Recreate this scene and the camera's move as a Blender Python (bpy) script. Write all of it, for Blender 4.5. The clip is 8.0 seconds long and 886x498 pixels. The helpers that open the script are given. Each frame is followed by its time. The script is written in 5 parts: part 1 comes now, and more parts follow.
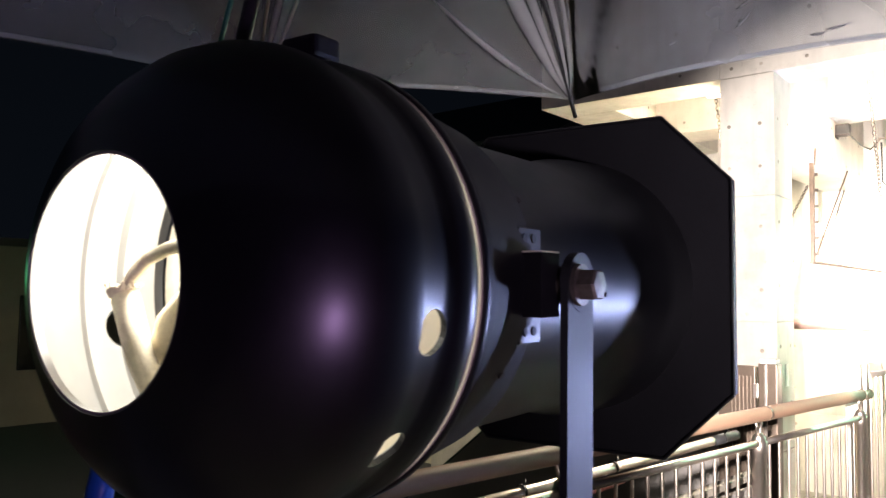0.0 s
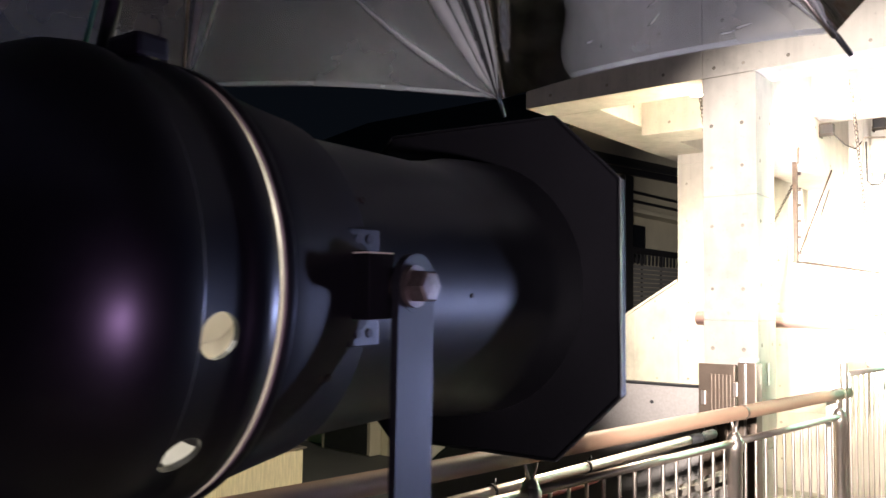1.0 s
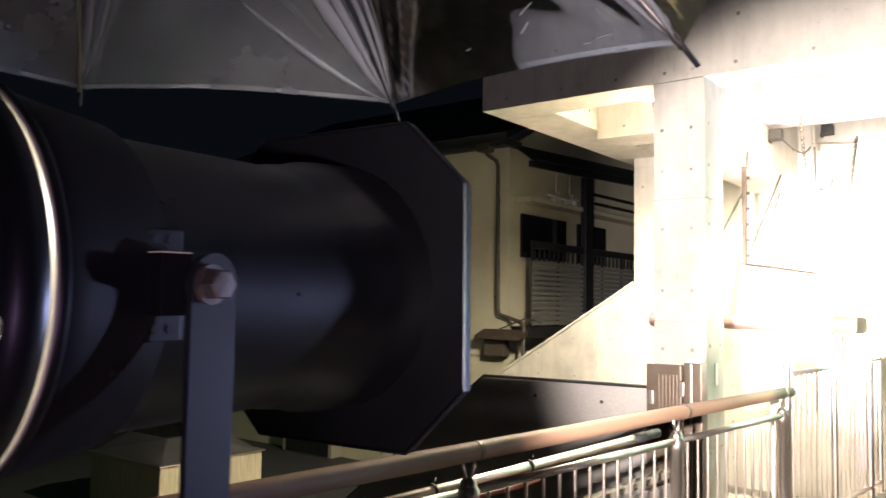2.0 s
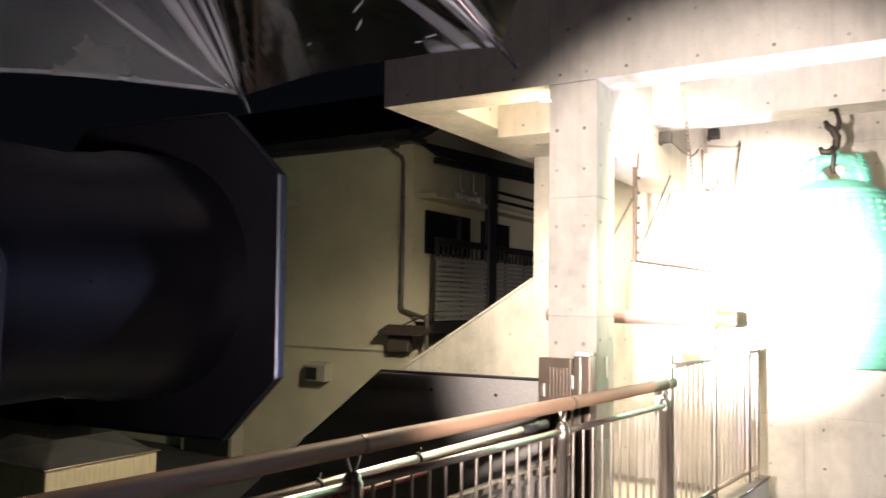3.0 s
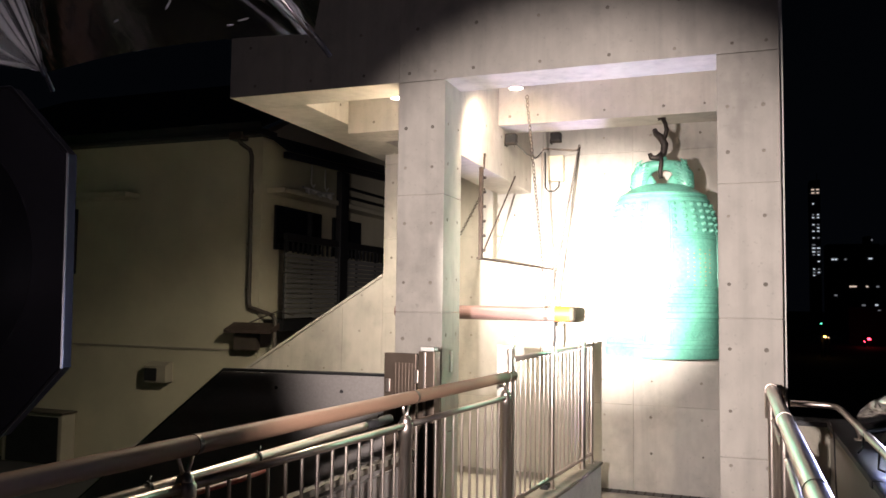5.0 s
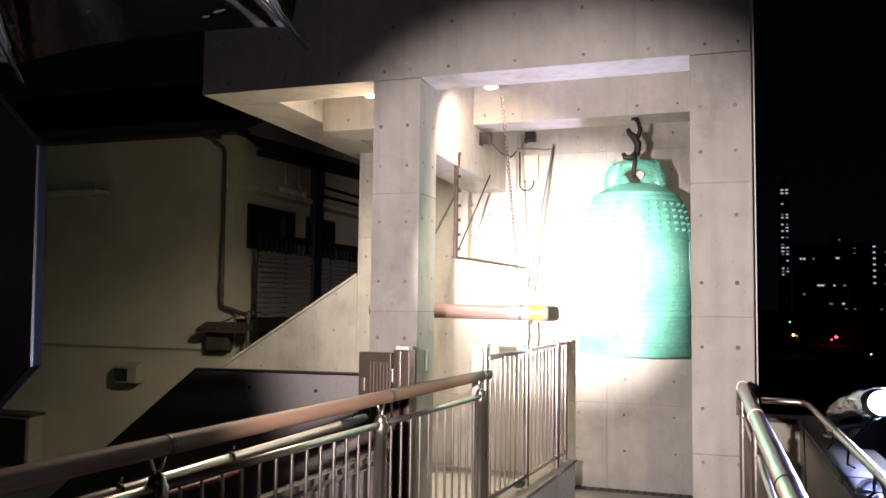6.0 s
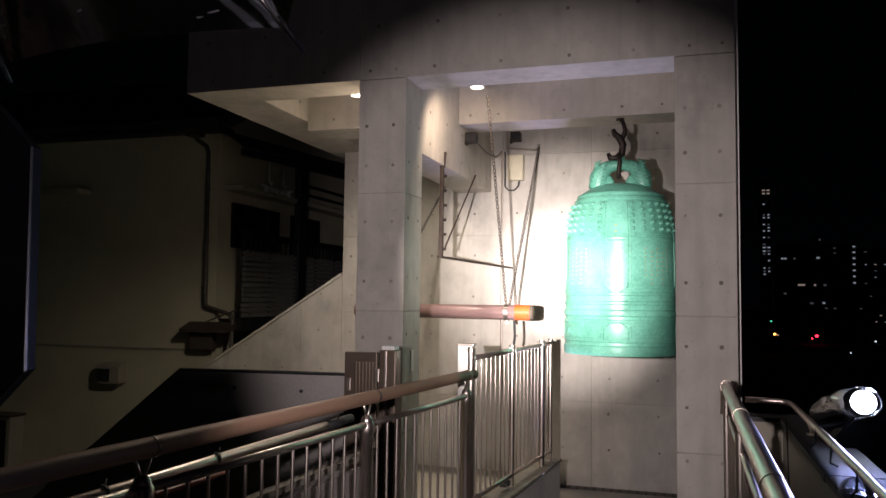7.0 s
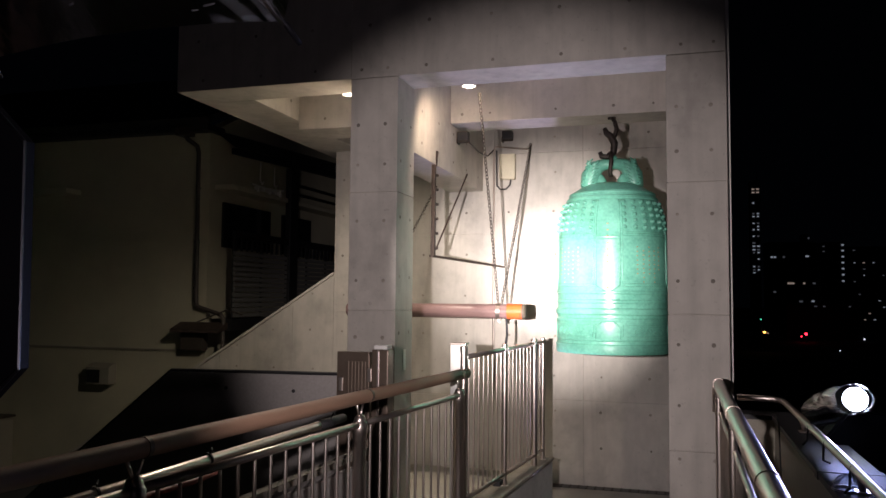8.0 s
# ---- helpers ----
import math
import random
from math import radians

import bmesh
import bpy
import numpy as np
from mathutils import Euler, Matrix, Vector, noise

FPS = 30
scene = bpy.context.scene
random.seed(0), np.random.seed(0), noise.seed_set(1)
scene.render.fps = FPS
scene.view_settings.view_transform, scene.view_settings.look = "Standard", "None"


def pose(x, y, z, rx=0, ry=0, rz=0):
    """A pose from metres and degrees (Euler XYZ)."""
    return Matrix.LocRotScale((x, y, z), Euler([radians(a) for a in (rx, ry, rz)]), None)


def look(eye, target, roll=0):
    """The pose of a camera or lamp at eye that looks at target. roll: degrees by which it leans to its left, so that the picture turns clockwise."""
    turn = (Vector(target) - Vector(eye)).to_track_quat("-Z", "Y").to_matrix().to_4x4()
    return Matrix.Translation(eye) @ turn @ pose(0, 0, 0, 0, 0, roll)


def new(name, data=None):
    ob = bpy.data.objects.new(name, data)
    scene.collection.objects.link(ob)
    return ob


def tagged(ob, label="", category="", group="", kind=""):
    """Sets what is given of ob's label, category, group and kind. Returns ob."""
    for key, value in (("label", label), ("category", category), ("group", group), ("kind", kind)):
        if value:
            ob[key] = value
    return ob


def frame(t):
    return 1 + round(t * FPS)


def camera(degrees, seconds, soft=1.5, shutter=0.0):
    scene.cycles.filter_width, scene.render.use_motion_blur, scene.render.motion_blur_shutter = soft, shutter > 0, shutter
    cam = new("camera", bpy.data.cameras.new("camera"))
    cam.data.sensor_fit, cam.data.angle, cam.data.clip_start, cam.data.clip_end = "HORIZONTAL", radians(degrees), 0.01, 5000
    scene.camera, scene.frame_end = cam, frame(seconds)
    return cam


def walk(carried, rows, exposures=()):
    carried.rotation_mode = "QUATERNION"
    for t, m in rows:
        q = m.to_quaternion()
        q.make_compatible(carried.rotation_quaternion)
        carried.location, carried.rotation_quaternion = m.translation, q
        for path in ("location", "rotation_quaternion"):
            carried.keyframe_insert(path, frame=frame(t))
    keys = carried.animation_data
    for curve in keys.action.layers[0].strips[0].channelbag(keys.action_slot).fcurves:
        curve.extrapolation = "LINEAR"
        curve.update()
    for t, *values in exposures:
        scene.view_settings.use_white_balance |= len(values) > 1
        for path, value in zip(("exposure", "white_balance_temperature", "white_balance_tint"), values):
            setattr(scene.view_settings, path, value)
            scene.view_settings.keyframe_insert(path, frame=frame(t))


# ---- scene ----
cam = camera(58.8, 8.0, 1.5, 0.5)
PATH = [
    (0, (0.348, 0.2208, 1.799), (-0.938, 1.747, 1.933), 0.9),
    (0.5, (0.3743, 0.2455, 1.8), (-0.9077, 1.774, 1.933), 0.8),
    (1, (0.4114, 0.2817, 1.802), (-0.8656, 1.816, 1.933), 0.9),
    (1.5, (0.4557, 0.306, 1.802), (-0.8073, 1.85, 1.937), 0.9),
    (3, (0.5826, 0.354, 1.796), (-0.4434, 2.066, 1.927), 0.9),
    (3.5, (0.607, 0.3638, 1.793), (-0.31, 2.136, 1.923), 0.8),
    (4, (0.6242, 0.3687, 1.791), (-0.1968, 2.188, 1.92), 0.8),
    (4.5, (0.6266, 0.3663, 1.789), (-0.1194, 2.217, 1.919), 0.8),
    (6, (0.6168, 0.3723, 1.784), (-0.0142, 2.266, 1.913), 0.7),
    (6.5, (0.616, 0.3744, 1.784), (0.005, 2.274, 1.913), 0.7),
    (7, (0.6058, 0.3695, 1.787), (0.0128, 2.276, 1.915), 0.7),
    (7.5, (0.5997, 0.3695, 1.788), (0.0207, 2.28, 1.915), 0.6),
    (8, (0.5955, 0.3756, 1.784), (0.0245, 2.288, 1.911), 0.5),
]
EXPOSURES = [(0.0, 2.8, 6400, 8), (1.7, 2.8, 6500, 8), (3.0, 2.42, 6650, 10), (3.5, 1.97, 6700, 11), (4.0, 1.68, 6700, 12), (4.7, 1.42, 6600, 13), (5.8, 1.32, 6350, 15),
             (6.0, 1.22, 6300, 16), (6.2, 0.60, 6250, 17), (6.5, 0.02, 6250, 17), (7.0, -0.22, 6250, 17), (8.0, -0.27, 6250, 17)]
walk(cam, [(t, look(eye, target, roll)) for t, eye, target, roll in PATH], EXPOSURES)

# ---------------------------------------------------------------- world and lamps
world = bpy.data.worlds.new("night")
scene.world = world
world.use_nodes = True
wn = world.node_tree
wbg = wn.nodes["Background"]
w_geo = wn.nodes.new("ShaderNodeTexCoord")
w_sep = wn.nodes.new("ShaderNodeSeparateXYZ")
w_ramp = wn.nodes.new("ShaderNodeValToRGB")
wn.links.new(w_geo.outputs["Generated"], w_sep.inputs[0])
wn.links.new(w_sep.outputs["Z"], w_ramp.inputs[0])
w_ramp.color_ramp.elements[0].color = (0.00042, 0.00055, 0.00085, 1)
w_ramp.color_ramp.elements[1].color = (0.00022, 0.00032, 0.00050, 1)
w_ramp.color_ramp.elements[1].position = 0.5
wn.links.new(w_ramp.outputs["Color"], wbg.inputs["Color"])
wbg.inputs["Strength"].default_value = 1.0

# the stage lamp: optical axis, across, upward, and the centre of its front frame
AX = Vector((-0.0966, 0.9951, 0.0214)).normalized()
LAT = Vector((0.9953, 0.0966, 0.0)).normalized()
UPV = LAT.cross(AX).normalized()
FRONT = Vector((-0.0242, 0.8405, 1.8149))


def along(s, lat=0.0, up=0.0):
    """A place on the stage lamp: s metres behind its front frame."""
    return FRONT - AX * s + LAT * lat + UPV * up


def lamp(name, kind, where, power, colour, **more):
    data = bpy.data.lights.new(name, kind)
    data.energy, data.color = power, colour
    for key, value in more.items():
        if key == "size":
            data.spot_size = radians(value)
        elif key == "blend":
            data.spot_blend = value
        elif key == "soft":
            data.shadow_soft_size = value
    ob = new(name, data)
    ob.matrix_world = where
    return ob


WARM = (1.0, 0.80, 0.55)
spot_from = along(0.205)
# wide field and narrow hot centre of the same sealed-beam bulb
lamp("field_beam", "SPOT", look(spot_from, (-0.35, 5.57, 1.76)), 450, (1.0, 0.885, 0.83), size=50, blend=0.42, soft=0.045)
hot_aim = Vector((-0.64, 8.15, 2.06))
lamp("core_beam", "SPOT", look(spot_from, hot_aim), 4800, (1.0, 0.91, 0.82), size=22, blend=1.0, soft=0.02)
lamp("core_beam", "SPOT", look(spot_from, hot_aim), 6000, (1.0, 0.92, 0.82), size=12, blend=1.0, soft=0.02)
lamp("bulb_glow", "POINT", Matrix.Translation(along(0.400, -0.018, 0.044)), 0.21, (1.0, 0.95, 0.88), soft=0.012)
# downlights in the concrete soffits
lamp("downlight_glow", "SPOT", look((-0.90, 6.01, 3.372), (-1.40, 7.05, 2.35)), 52, WARM, size=134, blend=0.9, soft=0.04)
lamp("downlight_glow", "SPOT", look((-1.88, 6.05, 3.365), (-1.95, 6.15, 0.0)), 168, (1.0, 0.88, 0.66), size=165, blend=0.5, soft=0.07)
# bluish floodlight clamped to the outer parapet
FLOOD = Vector((1.335, 4.22, 1.362))
FLOOD_TO = Vector((0.25, 0.55, 1.75))
lamp("flood_glow", "SPOT", look(FLOOD + (FLOOD_TO - FLOOD).normalized() * 0.03, FLOOD_TO), 28, (0.42, 0.48, 1.0), size=75, blend=0.7, soft=0.05)
lamp("flood_spill", "POINT", Matrix.Translation(FLOOD + (FLOOD_TO - FLOOD).normalized() * 0.05 + Vector((0, 0, 0.02))), 0.22, (0.45, 0.52, 1.0), soft=0.05)

# lavender floodlight on the same rail, unseen beside the camera, pointing across the deck
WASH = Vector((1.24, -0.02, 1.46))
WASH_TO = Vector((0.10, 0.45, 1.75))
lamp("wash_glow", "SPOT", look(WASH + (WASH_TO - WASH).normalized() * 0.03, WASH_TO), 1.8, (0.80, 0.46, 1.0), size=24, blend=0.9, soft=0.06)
# unseen pale fill light added beside it to brighten the tower's dim upper left
FILL = Vector((1.26, -0.30, 1.44))
FILL_TO = Vector((-1.6, 5.57, 3.9))
lamp("facing_fill", "SPOT", look(FILL + (FILL_TO - FILL).normalized() * 0.03, FILL_TO), 22, (1.0, 0.86, 0.98), size=58, blend=0.8, soft=0.06)
# unseen lavender uplight added on the deck to tint the beams' undersides
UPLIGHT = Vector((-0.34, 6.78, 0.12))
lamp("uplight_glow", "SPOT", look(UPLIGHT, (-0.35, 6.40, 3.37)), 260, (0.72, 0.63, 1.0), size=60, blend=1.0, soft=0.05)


# ---------------------------------------------------------------- materials
def shade(name, colour, rough=0.6, metal=0.0, spread=0.15, scale=6.0, grain=60.0, bump=0.15, depth=0.004, vary=0.0, coat=0.0, streak=(1, 1, 1), second=None):
    """A procedural surface: base colour broken up at two scales, uneven roughness and fine relief."""
    m = bpy.data.materials.new(name)
    m.use_nodes = True
    n, k = m.node_tree.nodes, m.node_tree.links.new
    p = n["Principled BSDF"]
    p.inputs["Metallic"].default_value = metal
    p.inputs["Coat Weight"].default_value = coat
    tc, mp = n.new("ShaderNodeTexCoord"), n.new("ShaderNodeMapping")
    mp.inputs["Scale"].default_value = streak
    k(tc.outputs["Object"], mp.inputs["Vector"])
    big, fine = n.new("ShaderNodeTexNoise"), n.new("ShaderNodeTexNoise")
    big.inputs["Scale"].default_value, big.inputs["Detail"].default_value, big.inputs["Roughness"].default_value = scale, 6, 0.62
    fine.inputs["Scale"].default_value, fine.inputs["Detail"].default_value = grain, 4
    k(mp.outputs[0], big.inputs["Vector"]), k(mp.outputs[0], fine.inputs["Vector"])
    ramp = n.new("ShaderNodeValToRGB")
    dark = tuple(c * (1 - spread * 1.6) for c in (second or colour))
    light = tuple(min(1, c * (1 + spread)) for c in colour)
    ramp.color_ramp.elements[0].position, ramp.color_ramp.elements[1].position = 0.30, 0.68
    ramp.color_ramp.elements[0].color, ramp.color_ramp.elements[1].color = (*dark, 1), (*light, 1)
    mixed = n.new("ShaderNodeMath")
    mixed.operation = "MULTIPLY_ADD"
    mixed.inputs[1].default_value = 0.35
    k(fine.outputs["Fac"], mixed.inputs[0])
    off = n.new("ShaderNodeMath")
    off.operation = "MULTIPLY_ADD"
    off.inputs[1].default_value, off.inputs[2].default_value = 0.65, 0.0
    k(big.outputs["Fac"], off.inputs[0]), k(off.outputs[0], mixed.inputs[2])
    k(mixed.outputs[0], ramp.inputs[0])
    out = ramp.outputs["Color"]
    if vary:
        info, hsv, mul = n.new("ShaderNodeObjectInfo"), n.new("ShaderNodeHueSaturation"), n.new("ShaderNodeMapRange")
        mul.inputs["To Min"].default_value, mul.inputs["To Max"].default_value = 1 - vary, 1 + vary
        k(info.outputs["Random"], mul.inputs["Value"]), k(mul.outputs[0], hsv.inputs["Value"]), k(out, hsv.inputs["Color"])
        out = hsv.outputs["Color"]
    k(out, p.inputs["Base Color"])
    rr = n.new("ShaderNodeMapRange")
    rr.inputs["To Min"].default_value, rr.inputs["To Max"].default_value = max(0.02, rough - 0.12), min(1, rough + 0.12)
    k(big.outputs["Fac"], rr.inputs["Value"]), k(rr.outputs[0], p.inputs["Roughness"])
    if bump:
        b = n.new("ShaderNodeBump")
        b.inputs["Strength"].default_value, b.inputs["Distance"].default_value = bump, depth
        k(mixed.outputs[0], b.inputs["Height"]), k(b.outputs[0], p.inputs["Normal"])
    return m


def glow(name, colour, strength):
    m = bpy.data.materials.new(name)
    m.use_nodes = True
    p = m.node_tree.nodes["Principled BSDF"]
    p.inputs["Base Color"].default_value = (*colour, 1)
    p.inputs["Emission Color"].default_value = (*colour, 1)
    p.inputs["Emission Strength"].default_value = strength
    return m


def film(name, tint, gloss, milky, rough=0.08):
    """Clear sheet plastic or thin glass: lets light straight through, with a glossy and a faintly milky part."""
    m = bpy.data.materials.new(name)
    m.use_nodes = True
    n, k = m.node_tree.nodes, m.node_tree.links.new
    n.remove(n["Principled BSDF"])
    clear, shine, milk = n.new("ShaderNodeBsdfTransparent"), n.new("ShaderNodeBsdfGlossy"), n.new("ShaderNodeBsdfDiffuse")
    thru = n.new("ShaderNodeBsdfTranslucent")
    clear.inputs[0].default_value = (*tint, 1)
    shine.inputs["Roughness"].default_value = rough
    fres, mul = n.new("ShaderNodeFresnel"), n.new("ShaderNodeMath")
    fres.inputs["IOR"].default_value = 1.45
    mul.operation = "MULTIPLY"
    mul.inputs[1].default_value = gloss
    k(fres.outputs[0], mul.inputs[0])
    a, b, c = n.new("ShaderNodeMixShader"), n.new("ShaderNodeMixShader"), n.new("ShaderNodeMixShader")
    noise_, rng, tc = n.new("ShaderNodeTexNoise"), n.new("ShaderNodeMapRange"), n.new("ShaderNodeTexCoord")
    noise_.inputs["Scale"].default_value, noise_.inputs["Detail"].default_value = 7, 5
    rng.inputs["From Min"].default_value, rng.inputs["From Max"].default_value = 0.35, 0.75
    rng.inputs["To Min"].default_value, rng.inputs["To Max"].default_value = milky * 0.7, milky * 1.3
    k(tc.outputs["Object"], noise_.inputs["Vector"]), k(noise_.outputs["Fac"], rng.inputs["Value"])
    c.inputs[0].default_value = 0.5
    k(milk.outputs[0], c.inputs[1]), k(thru.outputs[0], c.inputs[2])
    k(rng.outputs[0], a.inputs[0]), k(clear.outputs[0], a.inputs[1]), k(c.outputs[0], a.inputs[2])
    k(mul.outputs[0], b.inputs[0]), k(a.outputs[0], b.inputs[1]), k(shine.outputs[0], b.inputs[2])
    bump = n.new("ShaderNodeBump")
    bump.inputs["Strength"].default_value, bump.inputs["Distance"].default_value = 0.25, 0.006
    k(noise_.outputs["Fac"], bump.inputs["Height"]), k(bump.outputs[0], shine.inputs["Normal"])
    k(b.outputs[0], n["Material Output"].inputs["Surface"])
    return m


def fair_faced(name, colour):
    """Board-marked grey-beige concrete: clouds, run-off streaks, pores and a faint film of dirt."""
    m = shade(name, colour, 0.70, spread=0.15, scale=1.3, grain=11, bump=0.2, depth=0.004, vary=0.05, streak=(1.0, 1.0, 0.55))
    n, k = m.node_tree.nodes, m.node_tree.links.new
    p = n["Principled BSDF"]
    base = p.inputs["Base Color"].links[0].from_socket
    tc = n.new("ShaderNodeTexCoord")
    for stretch, scale, low, high, least in (((9.0, 9.0, 0.35), 1.0, 0.50, 0.74, 0.86), ((1.0, 1.0, 1.0), 2.6, 0.52, 0.70, 0.80), ((1.0, 1.0, 1.0), 38.0, 0.62, 0.75, 0.78)):
        mp, tex, rng_, mix = n.new("ShaderNodeMapping"), n.new("ShaderNodeTexNoise"), n.new("ShaderNodeMapRange"), n.new("ShaderNodeMix")
        mp.inputs["Scale"].default_value = stretch
        tex.inputs["Scale"].default_value, tex.inputs["Detail"].default_value, tex.inputs["Roughness"].default_value = scale, 5, 0.6
        rng_.inputs["From Min"].default_value, rng_.inputs["From Max"].default_value = low, high
        rng_.inputs["To Min"].default_value, rng_.inputs["To Max"].default_value = 1.0, least
        mix.data_type, mix.blend_type = "RGBA", "MULTIPLY"
        mix.inputs["Factor"].default_value = 1.0
        k(tc.outputs["Object"], mp.inputs["Vector"]), k(mp.outputs[0], tex.inputs["Vector"]), k(tex.outputs["Fac"], rng_.inputs["Value"])
        k(base, mix.inputs["A"]), k(rng_.outputs[0], mix.inputs["B"])
        base = mix.outputs["Result"]
    k(base, p.inputs["Base Color"])
    return m


CONCRETE = fair_faced("fair_faced_concrete", (0.50, 0.465, 0.42))
CONCRETE_PLUG = shade("plug_mortar", (0.275, 0.245, 0.21), 0.9, spread=0.2, scale=30, grain=200, bump=0.3, vary=0.35)
CAPPING = shade("weathered_capping", (0.26, 0.235, 0.20), 0.8, spread=0.3, scale=5, grain=60, bump=0.35)
CURB = shade("painted_curb", (0.70, 0.69, 0.68), 0.75, spread=0.2, scale=3, bump=0.3)
LANDING = shade("pale_landing_screed", (0.45, 0.42, 0.36), 0.7, spread=0.15, scale=3, grain=70, bump=0.2)
FLOORING = shade("deck_paving", (0.30, 0.28, 0.26), 0.6, spread=0.2, scale=2.5, grain=80, bump=0.3)
BRONZE = shade("verdigris_paint", (0.19, 0.53, 0.40), 0.31, 0.0, spread=0.20, scale=3.5, grain=45, bump=0.18, depth=0.003, second=(0.13, 0.46, 0.34))
GILT = shade("faded_gilt", (0.56, 0.42, 0.22), 0.6, 0.1, spread=0.25, scale=30, bump=0.1)
IRON = shade("blackened_iron", (0.06, 0.048, 0.042), 0.55, 0.7, spread=0.4, scale=25, grain=120, bump=0.4, depth=0.002)
BOLT_STEEL = shade("worn_bolt_steel", (0.20, 0.165, 0.15), 0.45, 0.75, spread=0.3, scale=60, grain=300, bump=0.2, depth=0.0006)
RUST = shade("rusted_steel", (0.075, 0.052, 0.042), 0.75, 0.2, spread=0.4, scale=18, grain=110, bump=0.4, depth=0.002)
IRON_BROWN = shade("weathered_chain", (0.085, 0.07, 0.06), 0.6, 0.5, spread=0.3, scale=30, bump=0.2, depth=0.001)
STEEL = shade("brushed_stainless", (0.64, 0.555, 0.505), 0.36, 1.0, spread=0.08, scale=4, grain=300, bump=0.04, depth=0.0005)
HANDRAIL = shade("brown_resin_handrail", (0.33, 0.195, 0.130), 0.62, spread=0.10, scale=3, grain=90, bump=0.06, streak=(8, 1, 8))
BRONZE_SHEET = shade("bronze_anodised_sheet", (0.165, 0.125, 0.098), 0.40, 0.65, spread=0.12, scale=4, grain=120, bump=0.05)
DARK_SHEET = shade("dark_grey_sheet", (0.33, 0.305, 0.29), 0.40, 0.15, spread=0.15, scale=1.5, grain=60, bump=0.08)
COPING = shade("weathered_coping", (0.06, 0.06, 0.065), 0.72, 0.0, spread=0.25, scale=6, grain=90, bump=0.12)
WHITE_STEEL = shade("white_enamel", (0.78, 0.76, 0.72), 0.45, spread=0.06, scale=8, bump=0.05)
BEIGE_BOX = shade("ivory_box", (0.62, 0.57, 0.43), 0.5, spread=0.08, scale=10, bump=0.05)
BLACK_CAN = shade("black_stove_enamel", (0.004, 0.0038, 0.005), 0.34, 0.0, spread=0.25, scale=9, grain=260, bump=0.05, depth=0.0006)
BLACK_CAN.node_tree.nodes["Principled BSDF"].inputs["Specular IOR Level"].default_value = 0.8
BLACK_MATT = shade("black_matt_enamel", (0.006, 0.0055, 0.007), 0.55, 0.0, spread=0.25, scale=9, grain=220, bump=0.08, depth=0.0006)
BLACK_MATT.node_tree.nodes["Principled BSDF"].inputs["Specular IOR Level"].default_value = 0.25
BARE_EDGE = shade("bare_rim_metal", (0.80, 0.72, 0.56), 0.40, 0.1, spread=0.15, scale=40, bump=0.05)
CAN_INSIDE = shade("pale_inside", (0.34, 0.33, 0.31), 0.40, 0.1, spread=0.06, scale=12, bump=0.05, depth=0.0006)
SLEEVE = shade("glass_fibre_sleeve", (0.74, 0.66, 0.50), 0.8, spread=0.15, scale=40, grain=500, bump=0.5, depth=0.0008)
CERAMIC = shade("ceramic", (0.78, 0.72, 0.62), 0.45, spread=0.05, scale=20, bump=0.03)
BLACK_RUBBER = shade("black_rubber", (0.018, 0.018, 0.02), 0.6, spread=0.2, scale=30, bump=0.1)
RED_RUBBER = shade("red_rubber", (0.30, 0.05, 0.04), 0.5, spread=0.15, scale=20, bump=0.05)
BLUE_GRIP = shade("blue_plastic", (0.02, 0.12, 0.55), 0.4, spread=0.1, scale=30, bump=0.05)
GREEN_CORD = shade("green_cord", (0.02, 0.20, 0.12), 0.45, spread=0.2, scale=60, bump=0.1)
VINYL = film("clear_vinyl", (0.86, 0.89, 0.91), 1.1, 0.26, 0.11)
# folded vinyl made milkier and glossier, so its highlights are in the material
FOLD_GLINT = film("vinyl_fold_glint", (0.80, 0.83, 0.86), 3.5, 0.62, 0.10)
VINYL_HEM = film("vinyl_hem", (0.80, 0.83, 0.85), 1.8, 0.62, 0.12)
BAG = film("crumpled_bag", (0.84, 0.87, 0.92), 0.8, 0.16, 0.16)
DOME_PLASTIC = film("skylight_acrylic", (0.85, 0.90, 0.95), 2.0, 0.18, 0.06)
LOG = shade("striker_timber", (0.25, 0.155, 0.145), 0.34, spread=0.22, scale=5, grain=60, bump=0.12, streak=(0.6, 8, 8), coat=0.3)
ORANGE = shade("orange_tape", (0.80, 0.12, 0.02), 0.45, spread=0.1, scale=20, bump=0.06)
LOG_END = shade("log_end_grain", (0.11, 0.085, 0.06), 0.8, spread=0.3, scale=30, bump=0.4)
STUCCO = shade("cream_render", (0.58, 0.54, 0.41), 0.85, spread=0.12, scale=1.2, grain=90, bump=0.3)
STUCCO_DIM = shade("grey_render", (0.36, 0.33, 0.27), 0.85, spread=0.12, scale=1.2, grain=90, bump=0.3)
ROOF_DARK = shade("dark_roof_sheet", (0.035, 0.037, 0.042), 0.55, spread=0.2, scale=3, bump=0.15)
PIPE_BROWN = shade("brown_downpipe", (0.075, 0.06, 0.05), 0.5, spread=0.15, scale=12, bump=0.06)
SASH = shade("dark_sash", (0.035, 0.035, 0.038), 0.4, 0.4, spread=0.15, scale=10, bump=0.04)
DARK_GLASS = shade("unlit_window", (0.012, 0.013, 0.016), 0.12, spread=0.1, scale=2, bump=0.0)
SLAT_GREY = shade("grey_slat", (0.24, 0.235, 0.23), 0.5, 0.2, spread=0.12, scale=8, bump=0.05)
TIMBER_BOX = shade("weathered_plywood", (0.62, 0.54, 0.38), 0.8, spread=0.22, scale=4, grain=50, bump=0.3, streak=(8, 8, 0.8))
